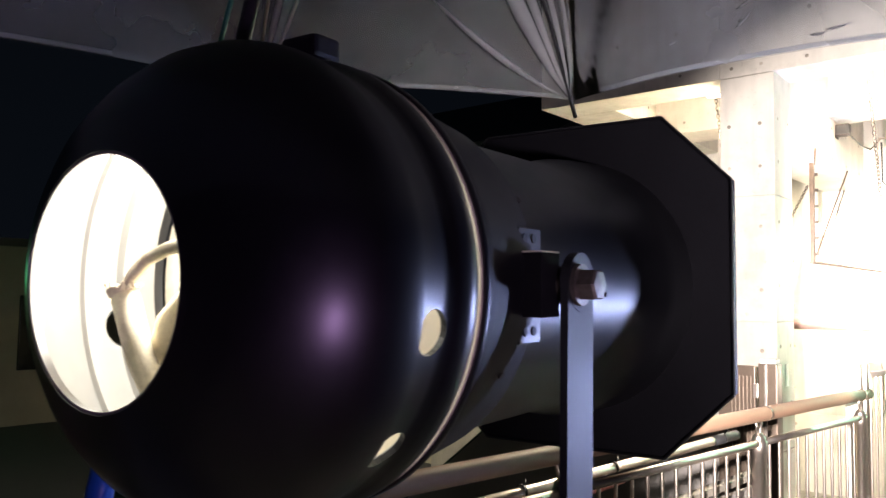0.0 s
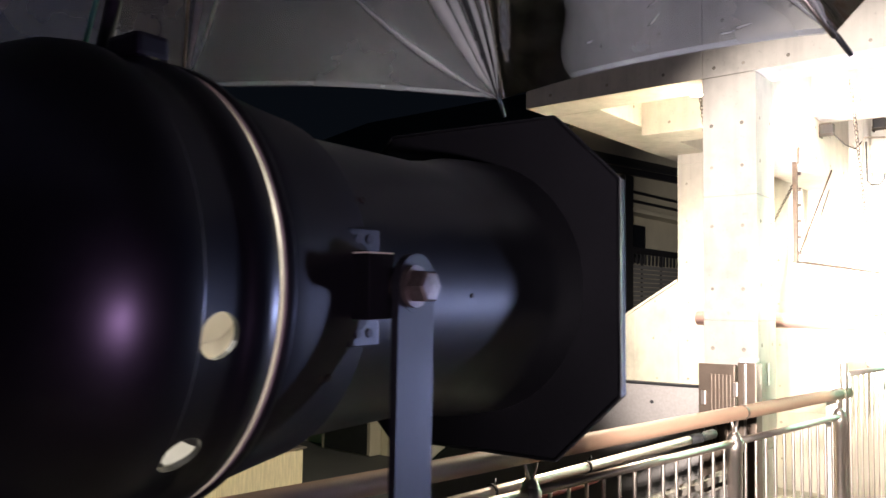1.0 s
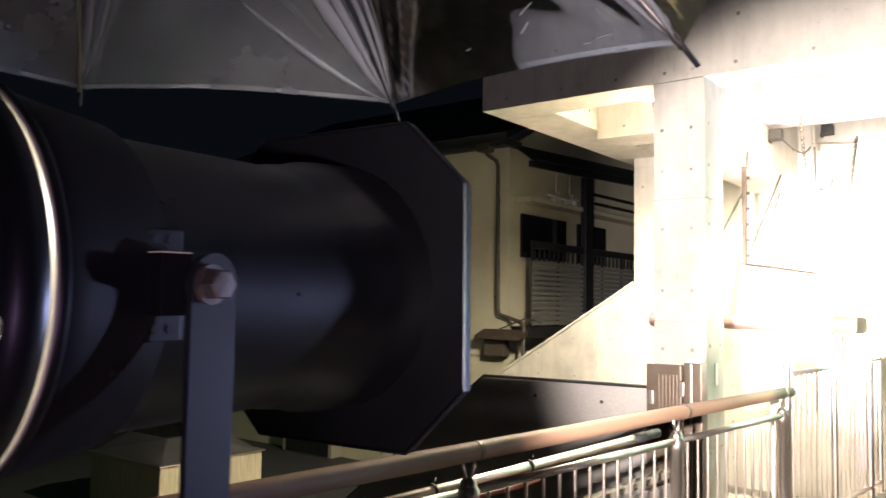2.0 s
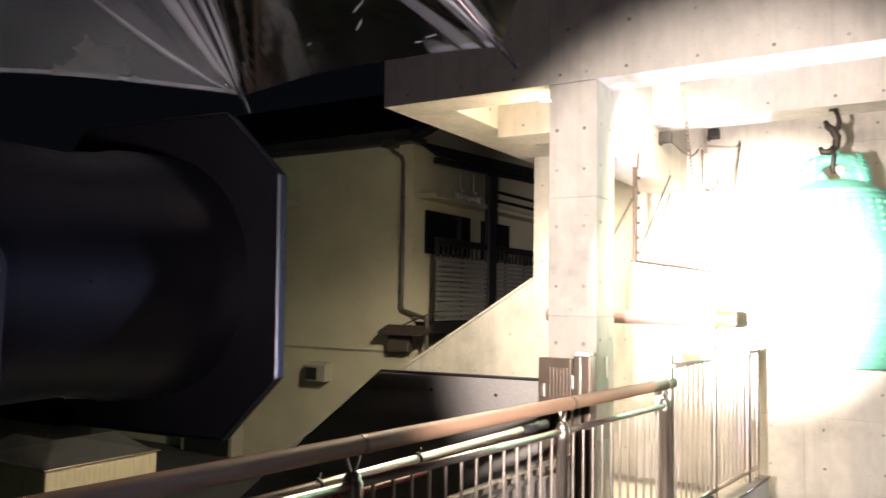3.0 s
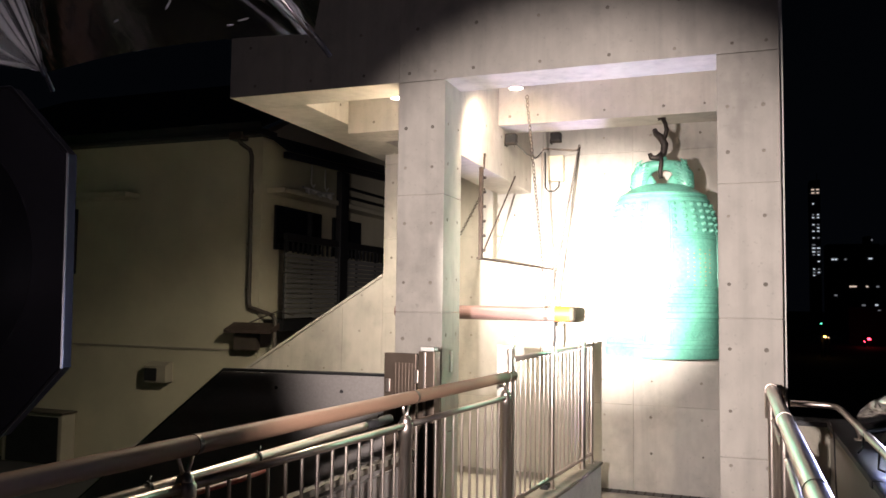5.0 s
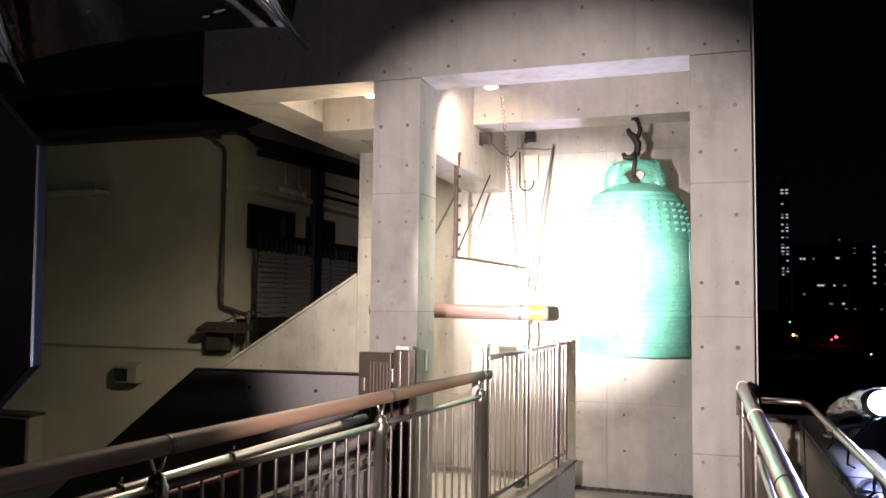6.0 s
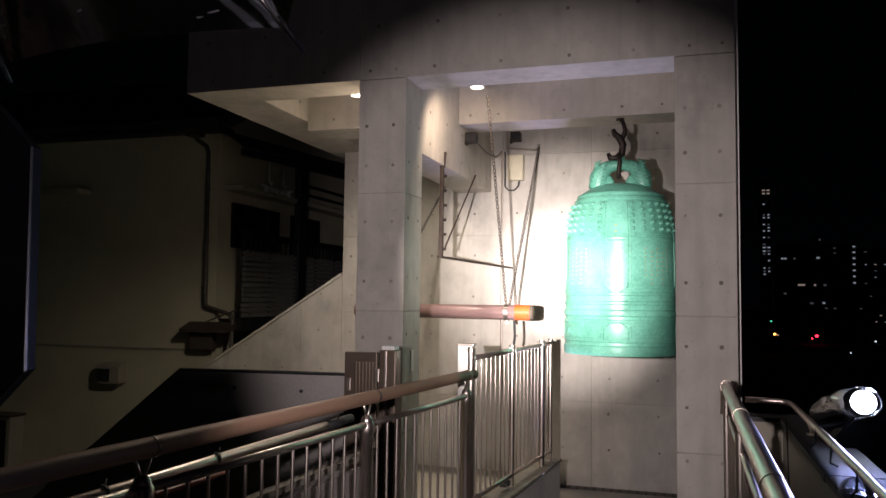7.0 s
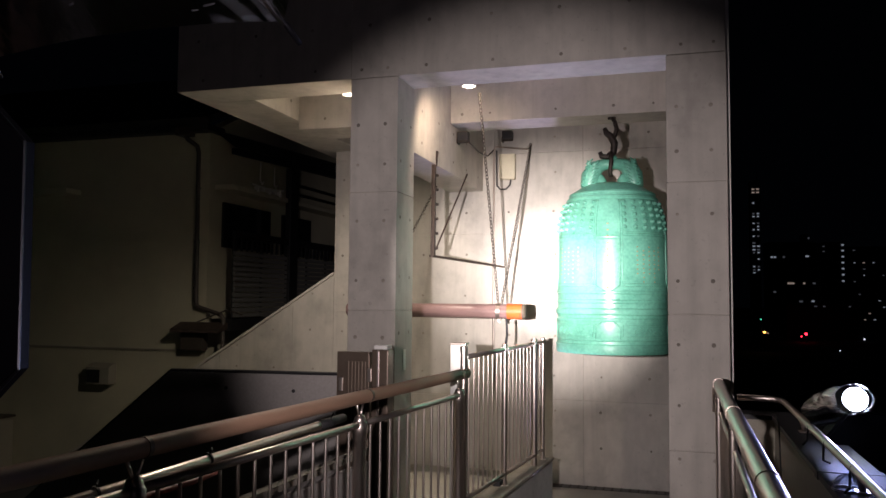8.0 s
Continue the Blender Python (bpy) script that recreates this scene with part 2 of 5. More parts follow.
GROUND = shade("dark_ground", (0.05, 0.05, 0.05), 0.9, spread=0.3, scale=0.4, bump=0.2)
LEAF = shade("dark_leaf", (0.045, 0.10, 0.035), 0.55, spread=0.35, scale=3, bump=0.2)
CITY = shade("distant_wall", (0.05, 0.05, 0.055), 0.8, spread=0.2, scale=0.05, bump=0.0)
FLOOD_FACE = glow("flood_lens", (0.75, 0.83, 1.0), 60.0)
DOWN_FACE = glow("downlight_lens", (1.0, 0.87, 0.66), 14.0)
LIT_WARM = glow("window_warm", (1.0, 0.78, 0.62), 0.22)
LIT_COOL = glow("window_cool", (0.80, 0.90, 1.0), 0.21)
LIT_DIM = glow("window_dim", (0.85, 0.90, 1.0), 0.05)
LIT_LAMP = glow("lamp_white", (0.85, 0.92, 1.0), 1.2)
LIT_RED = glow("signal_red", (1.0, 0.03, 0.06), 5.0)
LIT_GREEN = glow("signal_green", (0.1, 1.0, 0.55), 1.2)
LIT_ORANGE = glow("signal_amber", (1.0, 0.45, 0.08), 6.0)


# ---------------------------------------------------------------- mesh helpers
def part(name, bm, material, parent=None, label="", smooth=None):
    """Links a bmesh as one mesh object under a thing."""
    me = bpy.data.meshes.new(name)
    if smooth is not None:
        for f in bm.faces:
            f.smooth = True
        lim = radians(smooth)
        for e in bm.edges:
            if len(e.link_faces) == 2 and e.calc_face_angle(0) > lim:
                e.smooth = False
    bm.to_mesh(me)
    bm.free()
    me.materials.append(material)
    ob = new(name, me)
    if parent:
        ob.parent = parent
        ob.matrix_parent_inverse = parent.matrix_world.inverted() if parent.type != "EMPTY" else Matrix.Identity(4)
    return tagged(ob, label)


def thing(name, label, category, group="", kind=""):
    return tagged(new(name), label, category, group, kind)


def box(x0, x1, y0, y1, z0, z1, bevel=0.0, bm=None):
    bm = bm or bmesh.new()
    made = bmesh.ops.create_cube(bm, size=1.0, matrix=Matrix.LocRotScale(((x0 + x1) / 2, (y0 + y1) / 2, (z0 + z1) / 2), None, (abs(x1 - x0), abs(y1 - y0), abs(z1 - z0))))
    if bevel:
        edges = {e for v in made["verts"] for e in v.link_edges}
        bmesh.ops.bevel(bm, geom=list(edges), offset=bevel, segments=2, affect="EDGES", profile=0.6)
    return bm


def rod(a, b, r, r2=None, seg=16, bm=None, caps=True):
    bm = bm or bmesh.new()
    a, b = Vector(a), Vector(b)
    d = b - a
    m = Matrix.Translation((a + b) / 2) @ d.to_track_quat("Z", "Y").to_matrix().to_4x4()
    bmesh.ops.create_cone(bm, cap_ends=caps, segments=seg, radius1=r, radius2=r if r2 is None else r2, depth=d.length, matrix=m)
    return bm


def tube(points, r, seg=10, bm=None, radii=None, closed=False):
    """A round tube along a line of points."""
    bm = bm or bmesh.new()
    pts = [Vector(p) for p in points]
    count, rings, side = len(pts), [], None
    for i, p in enumerate(pts):
        ahead = (pts[(i + 1) % count] - p) if (closed or i + 1 < count) else (p - pts[i - 1])
        back = (p - pts[i - 1]) if (closed or i) else ahead
        d = (ahead.normalized() + back.normalized()).normalized()
        side = (side - d * side.dot(d)).normalized() if side else d.orthogonal().normalized()
        up = d.cross(side)
        rr = radii[i] if radii else r
        rings.append([bm.verts.new(p + (side * math.cos(a) + up * math.sin(a)) * rr) for a in (2 * math.pi * j / seg for j in range(seg))])
    for i in range(count if closed else count - 1):
        one, two = rings[i], rings[(i + 1) % count]
        for j in range(seg):
            bm.faces.new((one[j], one[(j + 1) % seg], two[(j + 1) % seg], two[j]))
    if not closed:
        bm.faces.new(rings[0][::-1]), bm.faces.new(rings[-1])
    return bm


def lathe(profile, origin, axis, seg=64, bm=None, closed=False):
    """Turns (distance along the axis, radius) pairs round the axis."""
    bm = bm or bmesh.new()
    axis = Vector(axis).normalized()
    side = axis.cross(Vector((0, 0, 1)) if abs(axis.z) < 0.9 else Vector((0, 1, 0))).normalized()
    up = side.cross(axis)
    rings = []
    for s, r in profile:
        c = Vector(origin) + axis * s
        rings.append([bm.verts.new(c + (side * math.cos(a) + up * math.sin(a)) * max(r, 1e-5)) for a in (2 * math.pi * j / seg for j in range(seg))])
    pairs = list(zip(rings, rings[1:]))
    if closed:
        pairs.append((rings[-1], rings[0]))
    for one, two in pairs:
        for j in range(seg):
            bm.faces.new((one[j], one[(j + 1) % seg], two[(j + 1) % seg], two[j]))
    bmesh.ops.recalc_face_normals(bm, faces=bm.faces)
    return bm


def prism(outline, depth_vec, bm=None):
    """A solid from a flat outline pushed along a vector."""
    bm = bm or bmesh.new()
    lo = [bm.verts.new(Vector(p)) for p in outline]
    hi = [bm.verts.new(Vector(p) + Vector(depth_vec)) for p in outline]
    n = len(lo)
    bm.faces.new(lo[::-1]), bm.faces.new(hi)
    for i in range(n):
        bm.faces.new((lo[i], lo[(i + 1) % n], hi[(i + 1) % n], hi[i]))
    bmesh.ops.recalc_face_normals(bm, faces=bm.faces)
    return bm


def chain(a, b, wire, length, bm=None, sag=0.0):
    """Interlocked oval links from a to b."""
    bm = bm or bmesh.new()
    a, b = Vector(a), Vector(b)
    total = (b - a).length
    count = max(2, int(total / (length * 0.72)))
    d = (b - a).normalized()
    s1 = d.orthogonal().normalized()
    s2 = d.cross(s1)
    for i in range(count):
        f = (i + 0.5) / count
        c = a.lerp(b, f) + Vector((0, 0, -sag * 4 * f * (1 - f)))
        s = s1 if i % 2 else s2
        pts = []
        for j in range(10):
            ang = 2 * math.pi * j / 10
            pts.append(c + d * math.cos(ang) * length * 0.5 + s * math.sin(ang) * length * 0.28)
        tube(pts, wire, 5, bm, closed=True)
    return bm


def carve(ob, cutter_bm):
    """Cuts openings through a mesh."""
    me = bpy.data.meshes.new("cutter")
    cutter_bm.to_mesh(me)
    cutter_bm.free()
    tool = new("cutter", me)
    mod = ob.modifiers.new("cut", "BOOLEAN")
    mod.operation, mod.object, mod.solver = "DIFFERENCE", tool, "EXACT"
    bpy.context.view_layer.update()
    done = bpy.data.meshes.new_from_object(ob.evaluated_get(bpy.context.evaluated_depsgraph_get()))
    ob.modifiers.clear()
    ob.data = done
    bpy.data.objects.remove(tool)
    return ob


# ---------------------------------------------------------------- ground and deck
def sheet(name, x0, x1, y0, y1, z, material, label, category, thick=0.3):
    return tagged(part(name, box(x0, x1, y0, y1, z - thick, z), material), label, category, kind="structure")


sheet("ground", -900, 900, -400, 1200, -7.0, GROUND, "dark ground far below the raised deck", "ground", 0.5)
deck = tagged(part("floor", box(-0.62, 1.10, -2.5, 8.17, -0.3, 0.0), FLOORING), "grey paved deck leading to the bell", "floor", kind="structure")
sheet("lower_landing", -3.4, -0.8, 4.95, 8.17, 0.085, LANDING, "pale landing of the stair below the deck", "floor")


def rail_x(y):
    """The balustrade's line in plan."""
    return -0.74 + 0.11 * (y - 5.4)


curb = prism([(rail_x(-2.5) - 0.09, -2.5, -1.2), (rail_x(-2.5) + 0.09, -2.5, -1.2), (rail_x(5.4) + 0.10, 5.4, -1.2), (-0.47, 7.36, -1.2), (rail_x(7.36) - 0.09, 7.36, -1.2)], (0, 0, 1.58))
bmesh.ops.bevel(curb, geom=list(curb.edges), offset=0.008, segments=2, affect="EDGES")
curb = tagged(part("curb", curb, CURB), "white painted kerb with weathered capping under the steel balustrade", "kerb", kind="structure")
cap = prism([(rail_x(-2.5) - 0.10, -2.5, 0.382), (rail_x(-2.5) + 0.10, -2.5, 0.382), (rail_x(5.4) + 0.11, 5.4, 0.382), (-0.455, 7.37, 0.382), (rail_x(7.37) - 0.10, 7.37, 0.382)], (0, 0, 0.026))
bmesh.ops.bevel(cap, geom=list(cap.edges), offset=0.005, segments=2, affect="EDGES")
part("capping", cap, CAPPING, curb, "dirty brown-grey kerb capping")

# ---------------------------------------------------------------- bell tower
tower = thing("bell_tower", "fair-faced concrete bell tower with open front", "tower", kind="structure")
plug_bm = bmesh.new()
lathe([(0.0, 0.0145), (0.0012, 0.0132), (0.0016, 0.010), (0.0005, 0.0075), (0.0004, 0.0)], (0, 0, 0), (0, 0, 1), 12, plug_bm)
plug_mesh = bpy.data.meshes.new("form_tie_plug")
plug_bm.to_mesh(plug_mesh)
plug_bm.free()
plug_mesh.materials.append(CONCRETE_PLUG)


def plug(parent, p, normal):
    ob = new("form_tie_plug", plug_mesh)
    size = random.uniform(0.7, 1.0)
    ob.matrix_world = Matrix.LocRotScale(Vector(p) + Vector(normal) * 0.0005, Vector(normal).to_track_quat("Z", "Y"), (size, size, 1))
    ob.parent = parent
    return ob


BEV = 0.006
Z_JOINTS = [-1.2, -0.02, 0.85, 1.70, 2.54, 3.37]


def column(x0, x1, y0, y1):
    core = part("column", box(x0 + 0.01, x1 - 0.01, y0 + 0.01, y1 - 0.01, -1.2, 3.37), CONCRETE, tower)
    for za, zb in zip(Z_JOINTS, Z_JOINTS[1:]):
        part("concrete_lift", box(x0, x1, y0, y1, za + 0.0015, zb - 0.0015, BEV), CONCRETE, core)
    for z in (3.03, 2.74, 2.335, 1.91, 1.51, 1.13, 0.80, 0.42):
        for f in (0.17, 0.74):
            plug(core, (x0 + f * (x1 - x0), y0, z), (0, -1, 0))
        for f in (0.2, 0.78):
            plug(core, (x1, y0 + f * (y1 - y0), z + 0.03), (1, 0, 0))
    return core


column(-1.662, -1.300, 5.57, 5.94)
column(0.535, 0.904, 5.57, 5.94)
part("edge_strip", box(0.9055, 0.928, 5.66, 5.86, 0.0, 4.4, 0.003), WHITE_STEEL, tower, "pale metal strip down the column's side")
beam = part("front_beam", box(-3.12, 0.89, 5.58, 5.93, 3.38, 4.55), CONCRETE, tower)
for xa, xb in ((-3.133, -1.662), (-1.660, 0.904)):
    part("concrete_lift", box(xa, xb - 0.0015, 5.57, 5.94, 3.373, 4.56, BEV), CONCRETE, beam)
for x in (-1.58, -1.38, -1.09, -0.61, -0.14, 0.28, 0.63, 0.83):
    plug(beam, (x, 5.57, 3.435), (0, -1, 0))
for x in (-2.95, -2.45, -1.98, -1.52, -1.07, -0.62, -0.15, 0.31, 0.75):
    plug(beam, (x, 5.57, 3.76), (0, -1, 0))
    plug(beam, (x + 0.02, 5.57, 4.15), (0, -1, 0))
for x in (-2.9, -2.4, -1.95):
    plug(beam, (x, 5.57, 3.45), (0, -1, 0))
part("switch_plate", box(-1.2995, -1.2935, 5.735, 5.785, 1.27, 1.42, 0.002), WHITE_STEEL, tower, "small white switch plate")
# canopy to the stair side
edge = part("canopy_beam", box(-3.133, -2.66, 5.941, 8.62, 3.373, 4.5, BEV), CONCRETE, tower)
for y in (6.2, 6.55, 6.9, 7.6, 8.0):
    plug(edge, (-2.66, y, 3.52), (1, 0, 0))
part("side_beam", box(-1.662, -1.308, 5.941, 8.169, 2.89, 4.5, BEV), CONCRETE, tower)
for y in (6.15, 6.6, 7.05, 7.5, 7.95):
    for z in (3.0, 3.25):
        plug(tower, (-1.308, y, z), (1, 0, 0))
cross = part("cross_beam", box(-1.306, 0.9, 6.94, 7.30, 3.325, 4.5, BEV), CONCRETE, tower)
for x in (-1.2, -0.95, -0.38, 0.1, 0.42):
    plug(cross, (x, 6.94, 3.40), (0, -1, 0))
cross = part("cross_beam", box(-2.658, -1.664, 6.70, 7.14, 3.29, 4.5, BEV), CONCRETE, tower)
for x in (-2.4, -1.9):
    plug(cross, (x, 6.70, 3.38), (0, -1, 0))
part("side_beam", box(0.55, 0.904, 5.941, 8.169, 3.36, 4.5, BEV), CONCRETE, tower)
tagged(part("ceiling", box(-2.7, 0.6, 5.9, 8.3, 3.80, 3.95), CONCRETE), "concrete soffit slab between the tower's beams", "ceiling", kind="structure")
# rear wall with its sloping stair parapet
SLOPE = (2.09 - 1.06) / (4.56 - 2.93)
rear = part("rear_wall", box(-2.95, 0.99, 8.18, 8.40, -1.2, 3.9), CONCRETE, tower)
xs = [-2.955, -2.09, -1.19, -0.29, 0.61, 1.0]
zs = [-1.2, -0.01, 0.81, 1.64, 2.45, 3.265, 3.9]
for xa, xb in zip(xs, xs[1:]):
    for za, zb in zip(zs, zs[1:]):
        part("concrete_panel", box(xa + 0.001, xb - 0.001, 8.17, 8.41, za + 0.001, zb - 0.001, 0.004), CONCRETE, rear)
for i in range(-6, 3):
    for z in (0.36, 0.70, 1.04, 1.43, 1.82, 2.24, 2.67, 3.06, 3.42):
        plug(rear, (-0.12 + 0.455 * i + random.uniform(-0.01, 0.01), 8.17, z), (0, -1, 0))


def slope_z(x):
    return 2.035 + (x + 2.957) * SLOPE


stair_wall = part("stair_parapet", prism([(-2.957, 8.185, -1.2), (-6.5, 8.185, -1.2), (-6.5, 8.185, slope_z(-6.5)), (-2.957, 8.185, slope_z(-2.957))], (0, 0.21, 0)), CONCRETE, tower)
for xa, xb in ((-3.44, -2.958), (-4.34, -3.442), (-5.24, -4.342), (-6.5, -5.242)):
    bm = prism([(xa, 8.175, -1.2), (xa, 8.175, slope_z(xa)), (xb, 8.175, slope_z(xb)), (xb, 8.175, -1.2)], (0, 0.235, 0))
    part("concrete_panel", bm, CONCRETE, stair_wall)
part("coping", prism([(-2.96, 8.15, slope_z(-2.96)), (-6.5, 8.15, slope_z(-6.5)), (-6.5, 8.15, slope_z(-6.5) + 0.03), (-2.96, 8.15, slope_z(-2.96) + 0.03)], (0, 0.28, 0)), CONCRETE, stair_wall)
for x, z in ((-3.68, 1.43), (-3.23, 1.44), (-3.21, 1.83), (-3.19, 1.02), (-3.66, 1.02), (-4.12, 1.02), (-4.12, 1.25)):
    plug(stair_wall, (x, 8.175, z), (0, -1, 0))


# ---------------------------------------------------------------- tower fittings
drain = thing("drain_grate", "dark steel drain grate along the foot of the wall", "drain")
part("channel", box(-0.60, 0.9, 8.02, 8.13, 0.001, 0.004), SASH, drain)
for k in range(18):
    part("bar", box(-0.58 + k * 0.08, -0.565 + k * 0.08, 8.025, 8.125, 0.0042, 0.010), IRON, drain)
# body of the assumed uplight, out of view on the deck
up = thing("uplight", "small round unseen deck floodlight assumed for the lavender light", "lamp")
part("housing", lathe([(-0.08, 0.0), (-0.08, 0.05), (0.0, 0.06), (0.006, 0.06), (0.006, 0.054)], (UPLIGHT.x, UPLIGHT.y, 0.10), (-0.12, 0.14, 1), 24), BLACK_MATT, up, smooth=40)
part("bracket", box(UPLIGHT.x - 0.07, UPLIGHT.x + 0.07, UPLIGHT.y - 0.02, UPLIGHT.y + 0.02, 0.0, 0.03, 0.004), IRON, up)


def downlight(x, y):
    t = thing("downlight", "round warm downlight with a white rim on the concrete soffit", "lamp", "soffit downlights")
    part("housing", lathe([(0, 0.0), (0, 0.056), (0.012, 0.056), (0.012, 0.048), (0.006, 0.046)], (x, y, 3.400), (0, 0, -1), 32), WHITE_STEEL, t, smooth=40)
    part("lens", lathe([(0.004, 0.0), (0.003, 0.03), (0, 0.046)], (x, y, 3.394), (0, 0, -1), 32), DOWN_FACE, t, "glowing opal lens", smooth=40)
    part("bracket", box(x - 0.02, x + 0.02, y - 0.16, y + 0.02, 3.401, 3.43), WHITE_STEEL, t)


downlight(-0.90, 6.03)
downlight(-1.88, 6.03)

jb = thing("junction_box", "ivory wall box with cables on the concrete rear wall", "junction box")
part("body", box(-1.125, -0.962, 8.09, 8.168, 2.995, 3.255, 0.012), BEIGE_BOX, jb)
part("lid", box(-1.115, -0.972, 8.082, 8.0895, 3.005, 3.245, 0.003), BEIGE_BOX, jb)
part("conduit", tube([(-1.19, 8.15, 0.9), (-1.19, 8.15, 3.3), (-1.17, 8.14, 3.34), (-0.85, 8.13, 3.30), (-0.80, 8.13, 3.345)], 0.010, 8), STEEL, jb)
part("cable", tube([(-1.01, 8.13, 3.0), (-1.02, 8.13, 2.94), (-1.06, 8.13, 2.90), (-1.12, 8.13, 2.90), (-1.155, 8.13, 2.94), (-1.16, 8.14, 3.30)], 0.008, 8), BLACK_RUBBER, jb)
for bx, by, bz, turn in ((-1.04, 8.10, 3.44, 0), (-1.25, 7.17, 3.25, 90)):
    sp = thing("small_spotlight", "small dark square floodlight bracketed to the concrete", "lamp", "small floodlights")
    part("housing", box(bx - 0.05, bx + 0.05, by - 0.05, by + 0.05, bz - 0.05, bz + 0.045, 0.01), IRON, sp)
    part("face", box(bx - 0.04, bx + 0.055, by - 0.055, by + 0.02, bz - 0.04, bz + 0.03, 0.004), SASH, sp)
    part("bracket", box(bx - 0.06, bx - 0.0505, by - 0.02, by + 0.069, bz - 0.06, bz - 0.02), IRON, sp)
part("cable", tube([(-1.2, 7.2, 3.2), (-1.19, 7.5, 3.17), (-1.2, 7.9, 3.2), (-1.19, 8.12, 3.3)], 0.006, 6), BLACK_RUBBER, jb)

bracket = thing("steel_wall_bracket", "rusty angle-steel frame with a diagonal stay for the striker", "bracket")
part("upright", box(-1.335, -1.305, 6.49, 6.53, 2.13, 2.888, 0.003), RUST, bracket)
for z in (2.2, 2.32, 2.44, 2.56, 2.68, 2.80):
    part("bolt", rod((-1.30, 6.51, z), (-1.28, 6.51, z), 0.012, seg=6), IRON, bracket)
part("stay", rod((-1.30, 6.52, 2.19), (-1.30, 7.50, 2.96), 0.0075, seg=8), RUST, bracket)
part("stay", rod((-1.31, 6.54, 2.88), (-1.29, 6.50, 3.0), 0.010, seg=8), RUST, bracket)
part("arm", prism([(-1.335, 6.45, 2.125), (-1.300, 6.45, 2.125), (-1.075, 8.168, 2.105), (-1.110, 8.168, 2.105)], (0, 0, 0.016)), RUST, bracket)

# ---------------------------------------------------------------- the bell
BELL = Vector((0.075, 7.05, 1.362))
BELL_H = 0.967
bell = thing("temple_bell", "large verdigris-green bronze temple bell hung from the beam", "bell")
prof = [(0.012, 0.405), (0.0, 0.425), (0.0, 0.456), (0.03, 0.463), (0.055, 0.461), (0.075, 0.463), (0.085, 0.453), (0.105, 0.453), (0.115, 0.460), (0.125, 0.455), (0.26, 0.453), (0.27, 0.458), (0.285, 0.458), (0.295, 0.449),
        (0.315, 0.449), (0.325, 0.460), (0.345, 0.463), (0.365, 0.460), (0.375, 0.449), (0.41, 0.449), (0.42, 0.457), (0.435, 0.457), (0.445, 0.448), (0.485, 0.447), (0.493, 0.455), (0.508, 0.455), (0.516, 0.449),
        (0.70, 0.446), (0.93, 0.442), (0.94, 0.447), (0.955, 0.447), (0.965, 0.441), (1.04, 0.436), (1.10, 0.427), (1.17, 0.411), (1.235, 0.390), (1.275, 0.372), (1.283, 0.377), (1.300, 0.374), (1.306, 0.362), (1.325, 0.354), (1.333, 0.357), (1.346, 0.350), (1.352, 0.335),
        (1.378, 0.297), (1.400, 0.262), (1.420, 0.222), (1.440, 0.16), (1.450, 0.09), (1.452, 0.0)]
prof = [(z * BELL_H, r) for z, r in prof]
inner = [(1.34, 0.0), (1.33, 0.20), (1.24, 0.32), (1.0, 0.39), (0.5, 0.40), (0.05, 0.40)]
part("body", lathe(inner + prof, BELL, (0, 0, 1), 128), BRONZE, bell, smooth=28)


def bell_r(z):
    for (za, ra), (zb, rb) in zip(prof[2:], prof[3:]):
        if za <= z <= zb:
            return ra + (rb - ra) * (z - za) / max(1e-6, zb - za)
    return 0.478


def on_bell(angle, z, out=0.0):
    """A place on the bell's skin; angle in degrees from the deck side."""
    a = radians(angle - 90)
    z *= BELL_H
    r = bell_r(z) + out
    return BELL + Vector((math.cos(a) * r, math.sin(a) * r, z))


stud_bm = bmesh.new()
lathe([(0.0, 0.019), (0.006, 0.019), (0.008, 0.014), (0.022, 0.015), (0.030, 0.010), (0.033, 0.0)], (0, 0, 0), (0, 0, 1), 10, stud_bm)
for f in stud_bm.faces:
    f.smooth = True
stud_mesh = bpy.data.meshes.new("stud")
stud_bm.to_mesh(stud_mesh)
stud_bm.free()
stud_mesh.materials.append(BRONZE)
for quarter in range(4):
    for col in range(6):
        for row in range(5):
            ang = quarter * 90 + 45 + (col - 2.5) * 11.2
            z = 1.242 - row * 0.053
            p = on_bell(ang, z)
            d = Vector((p.x - BELL.x, p.y - BELL.y, 0)).normalized()
            ob = new("stud", stud_mesh)
            ob.matrix_world = Matrix.LocRotScale(p - d * 0.002, (d + Vector((0, 0, 0.12))).to_track_quat("Z", "Y"), None)
            ob.parent = bell


def bead(pts, r, name="moulding", material=BRONZE, label=""):
    return part(name, tube(pts, r, 6), material, bell, label, smooth=60)


def arc(z, a0, a1, n=14, out=0.0):
    return [on_bell(a0 + (a1 - a0) * i / n, z, out) for i in range(n + 1)]


